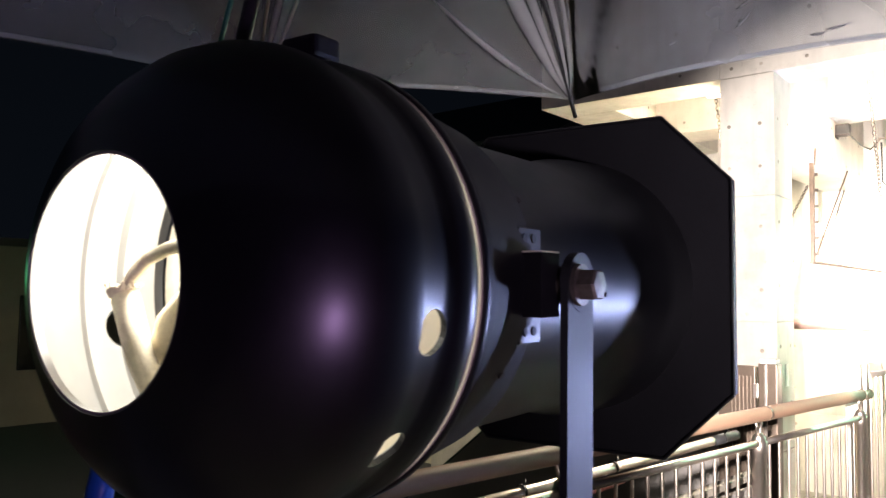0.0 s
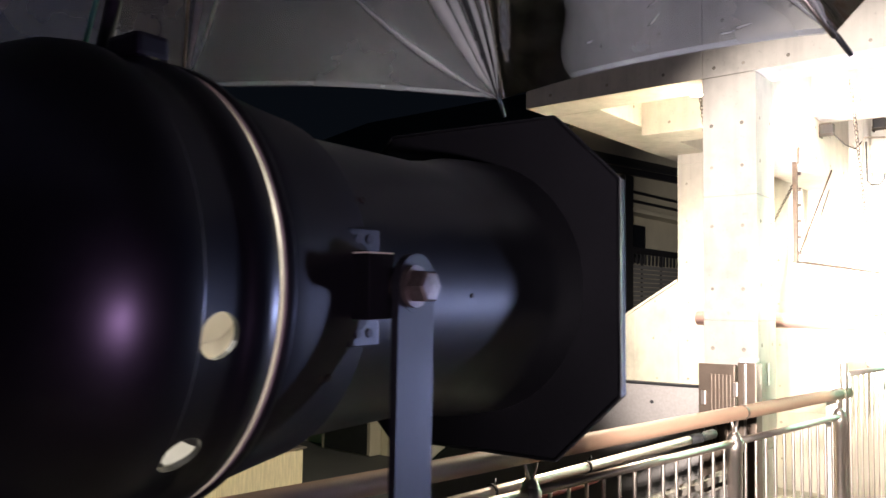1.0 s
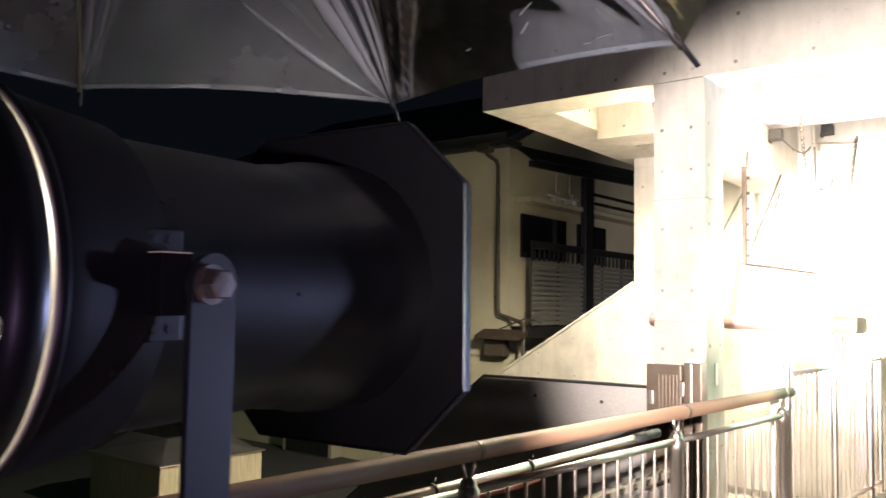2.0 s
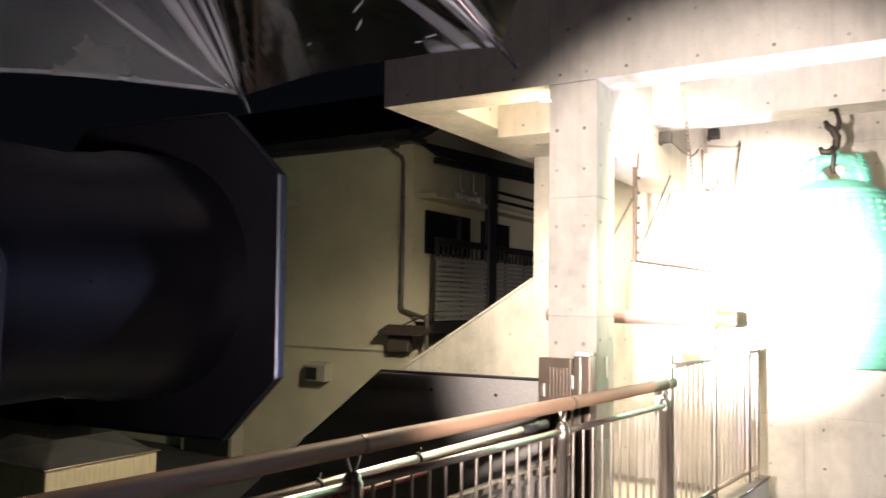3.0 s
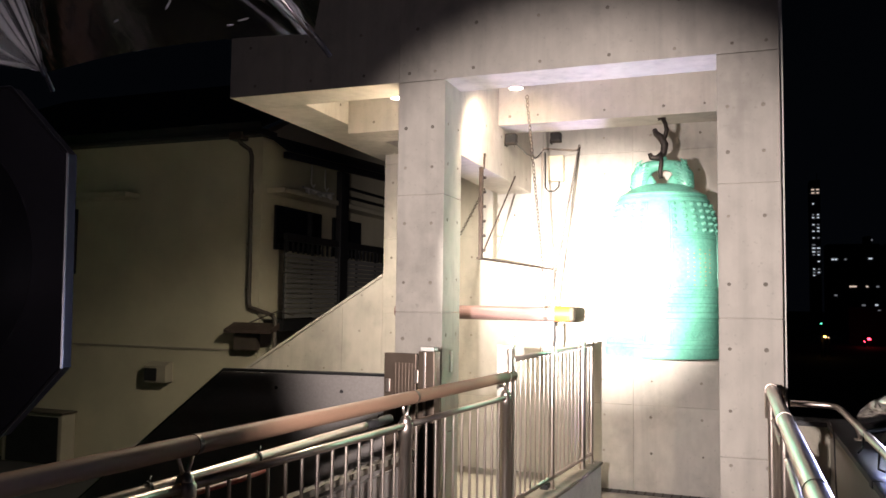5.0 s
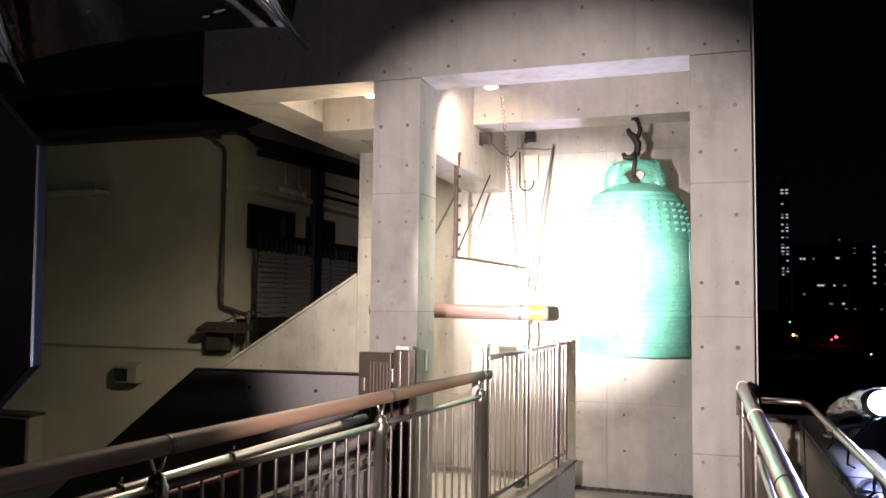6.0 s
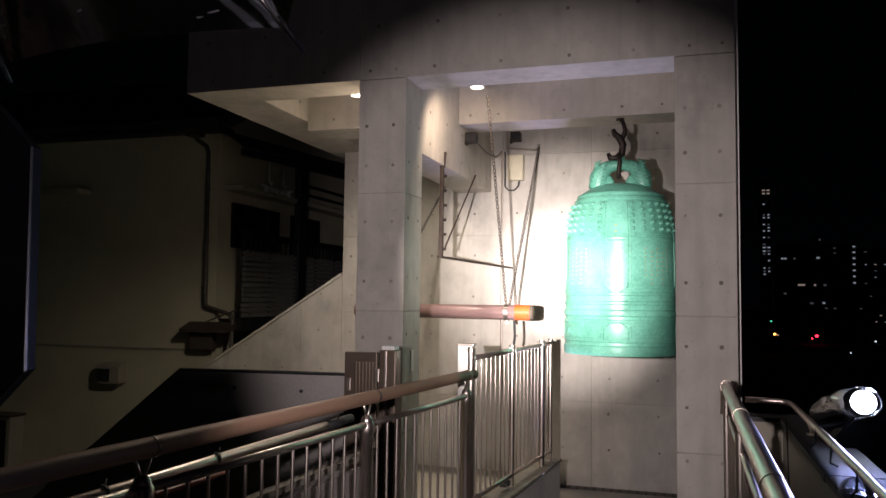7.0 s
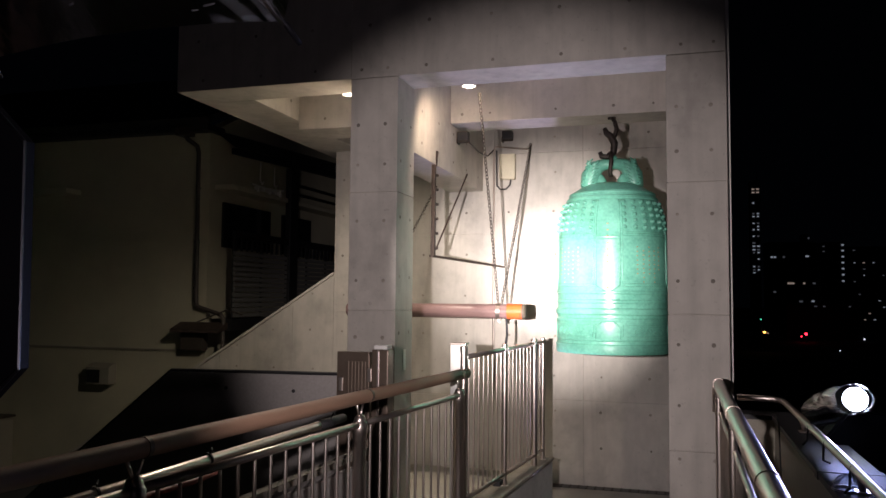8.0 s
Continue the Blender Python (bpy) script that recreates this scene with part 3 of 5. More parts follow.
for q in range(4):
    c = q * 90
    for side in (-1, 1):
        for off in (12, 14.5):
            zt = [0.965 + (1.26 - 0.965) * i / 8 for i in range(9)]
            bead([on_bell(c + side * off, z) for z in [0.56 + 0.4 * i / 6 for i in range(7)] + zt], 0.007)
        # the band's splayed foot above and below the waist
        bead([on_bell(c + side * 12, 0.56), on_bell(c + side * 8, 0.535), on_bell(c + side * 3, 0.51)], 0.006)
        bead([on_bell(c + side * 12, 0.13), on_bell(c + side * 12, 0.225), on_bell(c + side * 6, 0.262)], 0.006)
        bead([on_bell(c + side * 14.5, 0.14), on_bell(c + side * 14.5, 0.24)], 0.0045)
    for z in (0.545, 0.57, 0.975, 0.99):
        bead(arc(z, c + 14.5, c + 75.5), 0.0055)
    for z in (0.145, 0.235):
        bead(arc(z, c + 18, c + 72), 0.0045)
    # scrolling cloud relief in the lower field
    pts = []
    for i in range(40):
        f = i / 39
        pts.append(on_bell(c + 26 + 38 * f, 0.19 + 0.022 * math.sin(f * 19) * (1 - 0.4 * f)))
    bead(pts, 0.006, "relief_scroll")
    for i in range(7):
        a0 = c + 28 + 5.6 * i
        bead([on_bell(a0 + 2.2 * math.cos(t), 0.19 + 0.017 * math.sin(t) + (0.012 if i % 2 else -0.01)) for t in (0, 0.9, 1.8, 2.7, 3.6, 4.5)], 0.004, "relief_scroll")
    # inscription kept as plain bars
    for k in range(11):
        zz = 1.06 - k * 0.052
        p0 = on_bell(c - 1.2, zz)
        bead([p0, on_bell(c + 1.2, zz)], 0.0055, "inscription_mark", GILT, "faded gilt writing strokes")
    for j, (ang, count) in enumerate(((30, 7), (37, 8), (44, 7), (51, 8), (58, 6))):
        for k in range(count):
            zz = 0.87 - k * 0.036 - (0.03 if j % 2 else 0)
            bead([on_bell(c + ang - 0.9, zz), on_bell(c + ang + 0.9, zz)], 0.0042, "inscription_mark", GILT, "faded gilt writing strokes")

# dragon-headed crown loop, one plain mesh
bm = bmesh.new()
for side in (-1, 1):
    base = BELL + Vector((side * 0.150, 0, 1.352))
    spine = [base + Vector(v) for v in ((side * 0.025, 0, -0.02), (side * 0.035, 0, 0.04), (side * 0.025, 0, 0.11), (-side * 0.005, 0, 0.165), (-side * 0.05, 0, 0.20), (-side * 0.11, 0, 0.215), (-side * 0.155, 0, 0.215))]
    tube(spine, 0.05, 12, bm, radii=[0.066, 0.076, 0.082, 0.074, 0.056, 0.046, 0.044])
    tube([base + Vector(v) for v in ((side * 0.01, 0, 0.0), (-side * 0.04, -0.01, 0.02), (-side * 0.065, 0, 0.075), (-side * 0.05, 0, 0.12))], 0.03, 8, bm, radii=[0.062, 0.055, 0.045, 0.026])
    for k in range(7):
        z = 0.02 + k * 0.03
        for yy in (-1, 1):
            tube([base + Vector((side * (0.045 - k * 0.004), yy * 0.04, z)), base + Vector((side * (0.092 - k * 0.008), yy * 0.066, z + 0.015)), base + Vector((side * (0.062 - k * 0.010), yy * 0.055, z + 0.055))], 0.012, 6, bm, radii=[0.022, 0.017, 0.005])
            tube([base + Vector((side * (0.03 - k * 0.006), yy * 0.066, z)), base + Vector((side * (0.0 - k * 0.006), yy * 0.075, z + 0.022)), base + Vector((-side * (0.03 + k * 0.004), yy * 0.055, z + 0.03))], 0.012, 6, bm, radii=[0.016, 0.012, 0.004])
    for yy in (-1, 1):
        tube([base + Vector((side * 0.01, yy * 0.03, 0.20)), base + Vector((side * 0.035, yy * 0.045, 0.225)), base + Vector((side * 0.05, yy * 0.05, 0.245))], 0.012, 6, bm, radii=[0.018, 0.012, 0.003])
bmesh.ops.create_uvsphere(bm, u_segments=14, v_segments=8, radius=0.045, matrix=Matrix.Translation(BELL + Vector((0, 0, 1.61))))
part("crown", bm, BRONZE, bell, smooth=60)

hook = thing("bell_hook", "blackened iron shackle and hook holding the bell", "hook")
HT = BELL + Vector((0, -0.03, -0.047))
part("shackle", tube([HT + Vector(v) for v in ((0.0, 0.03, 2.02), (0.03, 0, 1.96), (0.045, -0.02, 1.90), (0.03, -0.02, 1.84), (0.0, 0, 1.80))], 0.018, 10), IRON, hook, smooth=60)
part("hook", tube([HT + Vector(v) for v in ((-0.05, -0.05, 1.90), (-0.035, -0.06, 1.86), (0.0, -0.06, 1.83), (0.03, -0.05, 1.77), (0.02, -0.04, 1.70), (-0.03, -0.05, 1.66), (-0.075, -0.06, 1.665), (-0.09, -0.06, 1.70))], 0.026, 10, radii=[0.018, 0.026, 0.032, 0.032, 0.03, 0.026, 0.024, 0.016]), IRON, hook, smooth=60)
part("pin", tube([HT + Vector(v) for v in ((0.0, -0.07, 1.70), (0.005, -0.075, 1.62), (-0.005, -0.07, 1.55), (0.0, -0.065, 1.49))], 0.017, 8), IRON, hook, smooth=60)
part("bolt", rod(HT + Vector((-0.03, 0.03, 2.012)), HT + Vector((0.035, 0.03, 2.012)), 0.022, seg=8), IRON, hook)

# ---------------------------------------------------------------- striker beam
striker = thing("striker_log", "brown timber striker log with orange taped head hung on chains", "striker")
SZ, SY = 1.683, 7.05
part("log", lathe([(0, 0.0), (0, 0.055), (0.01, 0.062), (1.50, 0.062), (1.50, 0.0)], (-2.30, SY, SZ), (1, 0, 0), 32), LOG, striker, smooth=40)
part("tape", lathe([(0, 0.0), (0, 0.066), (0.128, 0.066), (0.128, 0.0)], (-0.810, SY, SZ), (1, 0, 0), 32), ORANGE, striker, "bright orange tape wrapped round the head", smooth=40)
for k in range(6):
    part("tape_mark", box(-0.700 + 0.002 * k, -0.692, SY - 0.0685, SY - 0.0675, SZ - 0.05 + k * 0.018, SZ - 0.04 + k * 0.018), BLACK_RUBBER, striker)
part("head", lathe([(0, 0.0), (0, 0.062), (0.024, 0.06), (0.032, 0.05), (0.032, 0.0)], (-0.6815, SY, SZ), (1, 0, 0), 32), LOG_END, striker, "dark worn striking end", smooth=40)
for x in (-0.905, -2.05):
    part("clamp", lathe([(0, 0.062), (0, 0.071), (0.035, 0.071), (0.035, 0.062)], (x, SY, SZ), (1, 0, 0), 32, closed=True), STEEL, striker, smooth=40)
    part("lug", box(x + 0.005, x + 0.03, SY - 0.012, SY + 0.012, SZ - 0.10, SZ - 0.06, 0.003), STEEL, striker)
part("pull_rope", tube([(-0.82, SY, SZ - 0.07), (-0.815, SY, SZ - 0.2), (-0.83, SY - 0.01, SZ - 0.35), (-0.84, SY - 0.02, SZ - 0.5)], 0.011, 8), BLACK_RUBBER, striker)
part("chain", chain((-0.89, SY - 0.02, SZ + 0.07), (-0.865, 6.22, 3.38), 0.0036, 0.042), IRON_BROWN, striker)
part("chain", chain((-0.87, SY + 0.03, SZ + 0.07), (-0.80, 8.08, 3.34), 0.0036, 0.042), IRON_BROWN, striker)
part("cable", tube([(-0.80, 8.12, 3.34), (-0.82, 7.8, 2.75), (-0.86, 7.45, 2.2), (-0.865, SY + 0.04, SZ + 0.06)], 0.0035, 6), BLACK_RUBBER, striker)
part("chain", chain((-2.04, SY - 0.02, SZ + 0.07), (-2.035, 6.38, 3.80), 0.0036, 0.042), IRON_BROWN, striker)
part("chain", chain((-2.04, SY + 0.02, SZ + 0.07), (-1.75, 8.08, 3.0), 0.0036, 0.042), IRON_BROWN, striker)


# ---------------------------------------------------------------- balustrades
def post_with_fork(parent, x, y, top, fork):
    """A round steel post whose V-shaped fork carries the handrail."""
    p = part("post", lathe([(-0.02, 0.0), (-0.02, 0.05), (0.0, 0.055), (0.004, 0.034), (top - 0.415, 0.034), (top - 0.41, 0.038), (top - 0.365, 0.038), (top - 0.352, 0.030), (top - 0.335, 0.022), (top - 0.33, 0.0)], (x, y, 0.33), (0, 0, 1), 20), STEEL, parent, smooth=40)
    if fork:
        for d in (-1, 1):
            part("fork", tube([(x, y + d * 0.004, top - 0.012), (x, y + d * 0.022, top + 0.025), (x, y + d * 0.042, top + 0.068)], 0.007, 8), STEEL, p, smooth=50)
        part("socket", lathe([(0, 0.028), (0.02, 0.030), (0.035, 0.026), (0.05, 0.012)], (x, y, top - 0.04), (0, 0, 1), 16), STEEL, p, smooth=50)
    return p


near = thing("balustrade", "stainless steel balustrade with brown rounded handrail along the deck", "railing", "deck railings")
pts = [(rail_x(y), y, 1.30) for y in (-1.5, 0.0, 1.5, 3.0, 4.0, 5.0, 5.40)]
hand = part("handrail", tube(pts, 0.033, 24), HANDRAIL, near, "brown resin handrail", smooth=40)
part("end_cap", lathe([(0, 0.034), (0.01, 0.034), (0.022, 0.02), (0.024, 0.0)], (rail_x(5.40), 5.40, 1.30), (0.11, 1, 0), 24), BRONZE_SHEET, hand, smooth=50)
for y in (2.56, 4.06, 5.30):
    part("ring", lathe([(-0.009, 0.033), (-0.009, 0.0355), (0.009, 0.0355), (0.009, 0.033)], (rail_x(y), y, 1.30), (0.11, 1, 0), 24, closed=True), BRONZE_SHEET, hand, smooth=40)
POSTS = [-0.4, 1.05, 2.52, 3.98, 5.28]
for y in POSTS:
    post_with_fork(near, rail_x(y), y, 1.21, True)
for ya, yb in zip(POSTS, POSTS[1:]):
    for z, r in ((1.170, 0.017), (0.48, 0.014)):
        part("top_rail" if z > 1 else "bottom_rail", tube([(rail_x(ya), ya + 0.02, z), (rail_x(yb), yb - 0.02, z)], r, 14), STEEL, near, smooth=50)
    count = round((yb - ya) / 0.105)
    for i in range(1, count):
        y = ya + (yb - ya) * i / count
        part("baluster", rod((rail_x(y), y, 0.48), (rail_x(y), y, 1.17), 0.0075, seg=10), STEEL, near, smooth=50)

inner_rail = thing("balustrade", "stainless steel barred balustrade beside the bell", "railing", "deck railings")
part("top_rail", tube([(rail_x(5.36), 5.36, 1.405), (rail_x(7.24), 7.24, 1.420)], 0.018, 14), STEEL, inner_rail, smooth=50)
part("bottom_rail", tube([(rail_x(5.36), 5.36, 0.49), (rail_x(7.24), 7.24, 0.49)], 0.016, 14), STEEL, inner_rail, smooth=50)
for y, r, top in ((5.36, 0.022, 1.478), (6.20, 0.019, 1.452), (6.98, 0.025, 1.455), (7.24, 0.018, 1.455)):
    x, h = rail_x(y), top - 0.33
    part("post", lathe([(0, 0.0), (0, 0.04), (0.076, 0.04), (0.080, r), (h - 0.035, r), (h - 0.033, r * 1.15), (h - 0.002, r * 1.15), (h, r * 1.05), (h, 0.0)], (x, y, 0.33), (0, 0, 1), 18), STEEL, inner_rail, smooth=40)
for y in (5.385, 6.17, 6.23, 6.95):
    part("rail_collar", lathe([(-0.010, 0.0185), (-0.010, 0.022), (0.010, 0.022), (0.010, 0.0185)], (rail_x(y), y, 1.405 + 0.008 * (y - 5.36)), (0.11, 1, 0.008), 16, closed=True), WHITE_STEEL, inner_rail, smooth=40)
for i in range(1, 20):
    y = 5.36 + (7.24 - 5.36) * i / 20
    if min(abs(y - p) for p in (6.20, 6.98)) > 0.03:
        part("baluster", rod((rail_x(y), y, 0.49), (rail_x(y), y, 1.41), 0.0075, seg=10), STEEL, inner_rail, smooth=50)
part("clamp", box(rail_x(6.05) - 0.03, rail_x(6.05) + 0.03, 6.00, 6.10, 0.44, 0.475, 0.008), BLACK_RUBBER, inner_rail)
wp = thing("white_post", "white painted steel box post at the end of the handrail", "post")
part("post", box(-0.905, -0.80, 5.60, 5.68, -0.9, 1.47, 0.004), WHITE_STEEL, wp)
part("cap", box(-0.91, -0.795, 5.595, 5.685, 1.471, 1.485, 0.003), STEEL, wp)

pipe = thing("steel_pipe", "polished steel pipe tied along the outside of the balustrade", "pipe")
part("pipe", tube([(-1.42, 1.2, 1.105), (-1.25, 2.67, 1.128), (-1.085, 4.15, 1.16)], 0.021, 20), STEEL, pipe, smooth=50)
for f in (0.12, 0.3, 0.47, 0.66, 0.97):
    c = Vector((-1.42, 1.2, 1.105)).lerp(Vector((-1.085, 4.15, 1.16)), f)
    tie = part("cable_tie", lathe([(-0.006, 0.0215), (-0.006, 0.0255), (0.006, 0.0255), (0.006, 0.0215)], c, (0.112, 1, 0.02), 16, closed=True), BLACK_RUBBER, pipe, smooth=40)
    part("tie_tail", tube([c + Vector((0.01, 0, 0.025)), c + Vector((0.03, -0.02, 0.05)), c + Vector((0.05, -0.05, 0.045))], 0.003, 6), BLACK_RUBBER, tie)
part("end_sleeve", tube([(-1.107, 3.96, 1.1565), (-1.080, 4.20, 1.161)], 0.0235, 16), BLACK_RUBBER, pipe, "black end sleeve", smooth=50)
hose = thing("red_hose", "short red hose tied below the steel pipe", "hose")
part("hose", tube([(-1.235, 2.45, 1.095), (-1.20, 2.75, 1.085), (-1.17, 3.0, 1.085), (-1.155, 3.15, 1.095)], 0.011, 10), RED_RUBBER, hose, smooth=50)
ledge_bar = thing("screen", "low grey sheet screen with a pale capping behind the balusters", "screen")
part("capping", prism([(-1.27, 1.2, 0.93), (-1.22, 1.2, 0.93), (-0.96, 4.3, 0.97), (-1.01, 4.3, 0.97)], (0, 0, 0.03)), CAPPING, ledge_bar)
part("side_sheet", prism([(-1.262, 1.2, -0.9), (-1.235, 1.2, -0.9), (-0.975, 4.3, -0.9), (-1.002, 4.3, -0.9)], (0, 0, 1.825)), DARK_SHEET, ledge_bar, "dull grey sheet under the tray")

# ---------------------------------------------------------------- stair parapet sheet and gate
sheet_wall = thing("stair_side_panel", "dark grey sheet-metal stair parapet with folded top edge", "parapet")
outline = [(-1.425, 4.88, -0.9), (-1.425, 4.88, 1.305), (-2.626, 4.88, 1.290), (-3.235, 4.88, 0.80), (-5.2, 4.88, -0.8), (-5.2, 4.88, -0.9)]
part("panel", prism(outline, (0, 0.05, 0)), DARK_SHEET, sheet_wall)
part("top_edge", tube([(-1.425, 4.905, 1.312), (-2.63, 4.905, 1.297), (-3.24, 4.905, 0.807), (-5.2, 4.905, -0.79)], 0.014, 8), SASH, sheet_wall)
for x in (-1.72, -2.2):
    part("bolt", rod((x, 4.875, 1.2), (x, 4.882, 1.2), 0.012, seg=8), SASH, sheet_wall)
gate = thing("metal_gate", "bronze-coloured metal gate leaf with vertical ribs", "gate")
leaf = part("leaf", box(-1.418, -1.205, 4.86, 4.90, -0.6, 1.458, 0.004), BRONZE_SHEET, gate)
for k in range(6):
    x = -1.345 + k * 0.022
    part("rib", box(x, x + 0.010, 4.850, 4.8585, 0.95, 1.40, 0.002), BRONZE_SHEET, leaf)
part("lock", box(-1.40, -1.372, 4.845, 4.858, 1.22, 1.30, 0.003), STEEL, leaf)
part("hinge", box(-1.212, -1.185, 4.845, 4.87, 1.28, 1.36, 0.003), STEEL, leaf)
gp = thing("gate_post", "bronze-coloured gate post with a pale cap", "post")
part("post", box(-1.185, -1.08, 4.85, 4.95, -0.6, 1.475, 0.006), BRONZE_SHEET, gp)
part("edge_strip", box(-1.150, -1.135, 4.842, 4.8495, -0.3, 1.47, 0.002), STEEL, gp)
part("cap", box(-1.175, -1.09, 4.86, 4.94, 1.476, 1.50, 0.003), WHITE_STEEL, gp)

# ---------------------------------------------------------------- outer side of the deck
RX = 0.822
outer = thing("balustrade", "round steel handrail with curved end along the open side", "railing", "deck railings")
part("handrail", tube([(RX, -1.5, 1.30), (RX, 1.0, 1.30), (RX, 3.0, 1.30), (RX, 5.30, 1.30), (RX, 5.37, 1.295), (RX, 5.42, 1.27), (RX, 5.44, 1.22), (RX, 5.44, 1.12)], 0.034, 24), STEEL, outer, smooth=50)
for y in (1.3, 2.75, 4.1, 5.36):
    p = part("post", rod((RX + 0.0, y, 0.0), (RX, y, 1.22), 0.020, seg=18), STEEL, outer, smooth=50)
    part("fork", rod((RX, y, 1.215), (RX, y, 1.27), 0.011, seg=10), STEEL, p)
    part("ring", lathe([(-0.008, 0.034), (-0.008, 0.0365), (0.008, 0.0365), (0.008, 0.034)], (RX, y - 0.08, 1.30), (0, 1, 0), 24, closed=True), STEEL, p, smooth=40)
part("top_rail", tube([(RX + 0.01, -1.0, 1.12), (RX + 0.01, 5.36, 1.12)], 0.014, 12), STEEL, outer, smooth=50)
part("bottom_rail", tube([(RX + 0.01, -1.0, 0.12), (RX + 0.01, 5.36, 0.12)], 0.014, 12), STEEL, outer, smooth=50)
for i in range(40):
    y = 1.2 + i * 0.105
    part("baluster", rod((RX + 0.01, y, 0.12), (RX + 0.01, y, 1.12), 0.0075, seg=8), STEEL, outer, smooth=50)
par = thing("parapet", "beige concrete parapet wall with folded steel coping", "parapet", kind="structure")
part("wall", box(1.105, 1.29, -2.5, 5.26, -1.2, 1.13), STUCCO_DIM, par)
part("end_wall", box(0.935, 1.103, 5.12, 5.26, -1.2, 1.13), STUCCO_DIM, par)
part("coping", box(1.086, 1.31, -2.5, 5.098, 1.132, 1.158, 0.004), COPING, par)
part("coping", box(0.935, 1.31, 5.10, 5.28, 1.132, 1.158, 0.004), COPING, par)
for y in (0.6, 2.1, 3.6):
    part("coping_joint", box(1.082, 1.314, y, y + 0.06, 1.130, 1.1605, 0.002), COPING, par)
orail = thing("parapet_rail", "thin steel pipe rail bracketed above the parapet coping", "railing")
part("rail", tube([(0.915, 5.2, 1.240), (1.10, 5.2, 1.238), (1.145, 5.19, 1.232), (1.162, 5.14, 1.226), (1.162, 3.0, 1.222), (1.162, -1.0, 1.220)], 0.017, 14), STEEL, orail, smooth=50)
for y in (0.5, 1.7, 3.30, 4.55):
    part("bracket", tube([(1.175, y, 1.156), (1.172, y, 1.185), (1.163, y, 1.212)], 0.012, 10), STEEL, orail, smooth=50)
    part("bracket_plate", box(1.150, 1.200, y - 0.03, y + 0.03, 1.1585, 1.164, 0.002), STEEL, orail)
for y, low, out in ((4.25, 0.045, 0.02), (3.85, 0.055, -0.02), (3.35, 0.05, 0.02)):
    part("cable", tube([(1.150, y, 1.232), (1.142, y - 0.02, 1.20), (1.136, y - 0.05, 1.222 - low), (1.132 - out, y - 0.10, 1.166)], 0.0045, 6), BLACK_RUBBER, orail, smooth=50)
part("cable", tube([(1.10, 5.08, 1.168), (1.092, 4.9, 1.168), (1.0835, 4.75, 1.15), (1.0835, 4.70, 0.9), (1.09, 4.55, 0.55), (1.085, 4.4, 0.1)], 0.004, 6), BLACK_RUBBER, orail, smooth=50)

cover = thing("plastic_cover", "small clear plastic cover standing on the parapet coping", "cover")
dome = lathe([(0.0, 0.046), (0.012, 0.0455), (0.028, 0.040), (0.042, 0.027), (0.050, 0.012), (0.052, 0.0)], (1.135, 3.33, 1.159), (-0.12, -0.2, 1), 28)
for v in dome.verts:
    v.co += noise.noise_vector(v.co * 30) * 0.004
part("dome", dome, BAG, cover, "clear domed plastic", smooth=50)
part("rim", lathe([(0, 0.044), (0, 0.050), (0.005, 0.050), (0.005, 0.044)], (1.135, 3.33, 1.1585), (0, 0, 1), 28, closed=True), WHITE_STEEL, cover, smooth=40)

flood = thing("floodlight", "round LED floodlight shining, wrapped in a clear bag", "lamp")
FD = (FLOOD_TO - FLOOD).normalized()
part("housing", lathe([(-0.16, 0.0), (-0.16, 0.05), (-0.10, 0.050), (-0.02, 0.051), (-0.002, 0.0525), (-0.002, 0.051)], FLOOD, FD, 32), BLACK_MATT, flood, smooth=40)
part("lens", lathe([(0.014, 0.0), (0.011, 0.028), (0.004, 0.044), (-0.002, 0.0505)], FLOOD, FD, 20), FLOOD_FACE, flood, "glaring blue-white lens")
part("clamp", tube([FLOOD - FD * 0.08 + Vector((0, 0, -0.05)), FLOOD - FD * 0.08 + Vector((-0.06, 0, -0.09)), (1.162, FLOOD.y + 0.05, 1.235)], 0.012, 8), BLACK_MATT, flood)
shroud = prism([(1.20, FLOOD.y + 0.02, 1.17), (1.315, FLOOD.y + 0.02, 1.315), (1.46, FLOOD.y + 0.02, 1.30), (1.62, FLOOD.y + 0.02, 1.10), (1.62, FLOOD.y + 0.02, 0.95), (1.315, FLOOD.y + 0.02, 0.95)], (0.02, 0.20, 0))
bmesh.ops.bevel(shroud, geom=list(shroud.edges), offset=0.012, segments=2, affect="EDGES")
part("shroud", shroud, BLACK_MATT, flood, "black cloth cover under the lamp")
# clear bag drawn over the housing, open towards the lens and gathered at the rail
bag = bmesh.new()
hoops = []
for i in range(19):
    f = i / 18
    c = (FLOOD + FD * 0.04).lerp(Vector((1.21, FLOOD.y + 0.52, 1.235)), f) + Vector((0, 0, 0.020 * math.sin(math.pi * f)))
    r = 0.048 * (1 - f) ** 0.45 + 0.018
    ring = []
    for j in range(40):
        a = 2 * math.pi * j / 40
        p = c + LAT * math.cos(a) * r * 1.15 + Vector((0, 0, 1)) * math.sin(a) * r
        crease = 0.06 * math.sin(a * 9 + f * 7) * f + 0.14 * noise.noise(Vector((math.cos(a) * 2.2, math.sin(a) * 2.2, f * 5)))
        ring.append(bag.verts.new(p + (p - c) * crease + noise.noise_vector(p * 22) * 0.006))
    hoops.append(ring)
for one, two in zip(hoops, hoops[1:]):
    for j in range(40):
        bag.faces.new((one[j], one[(j + 1) % 40], two[(j + 1) % 40], two[j]))
part("bag", bag, BAG, flood, "crumpled clear plastic bag", smooth=35)

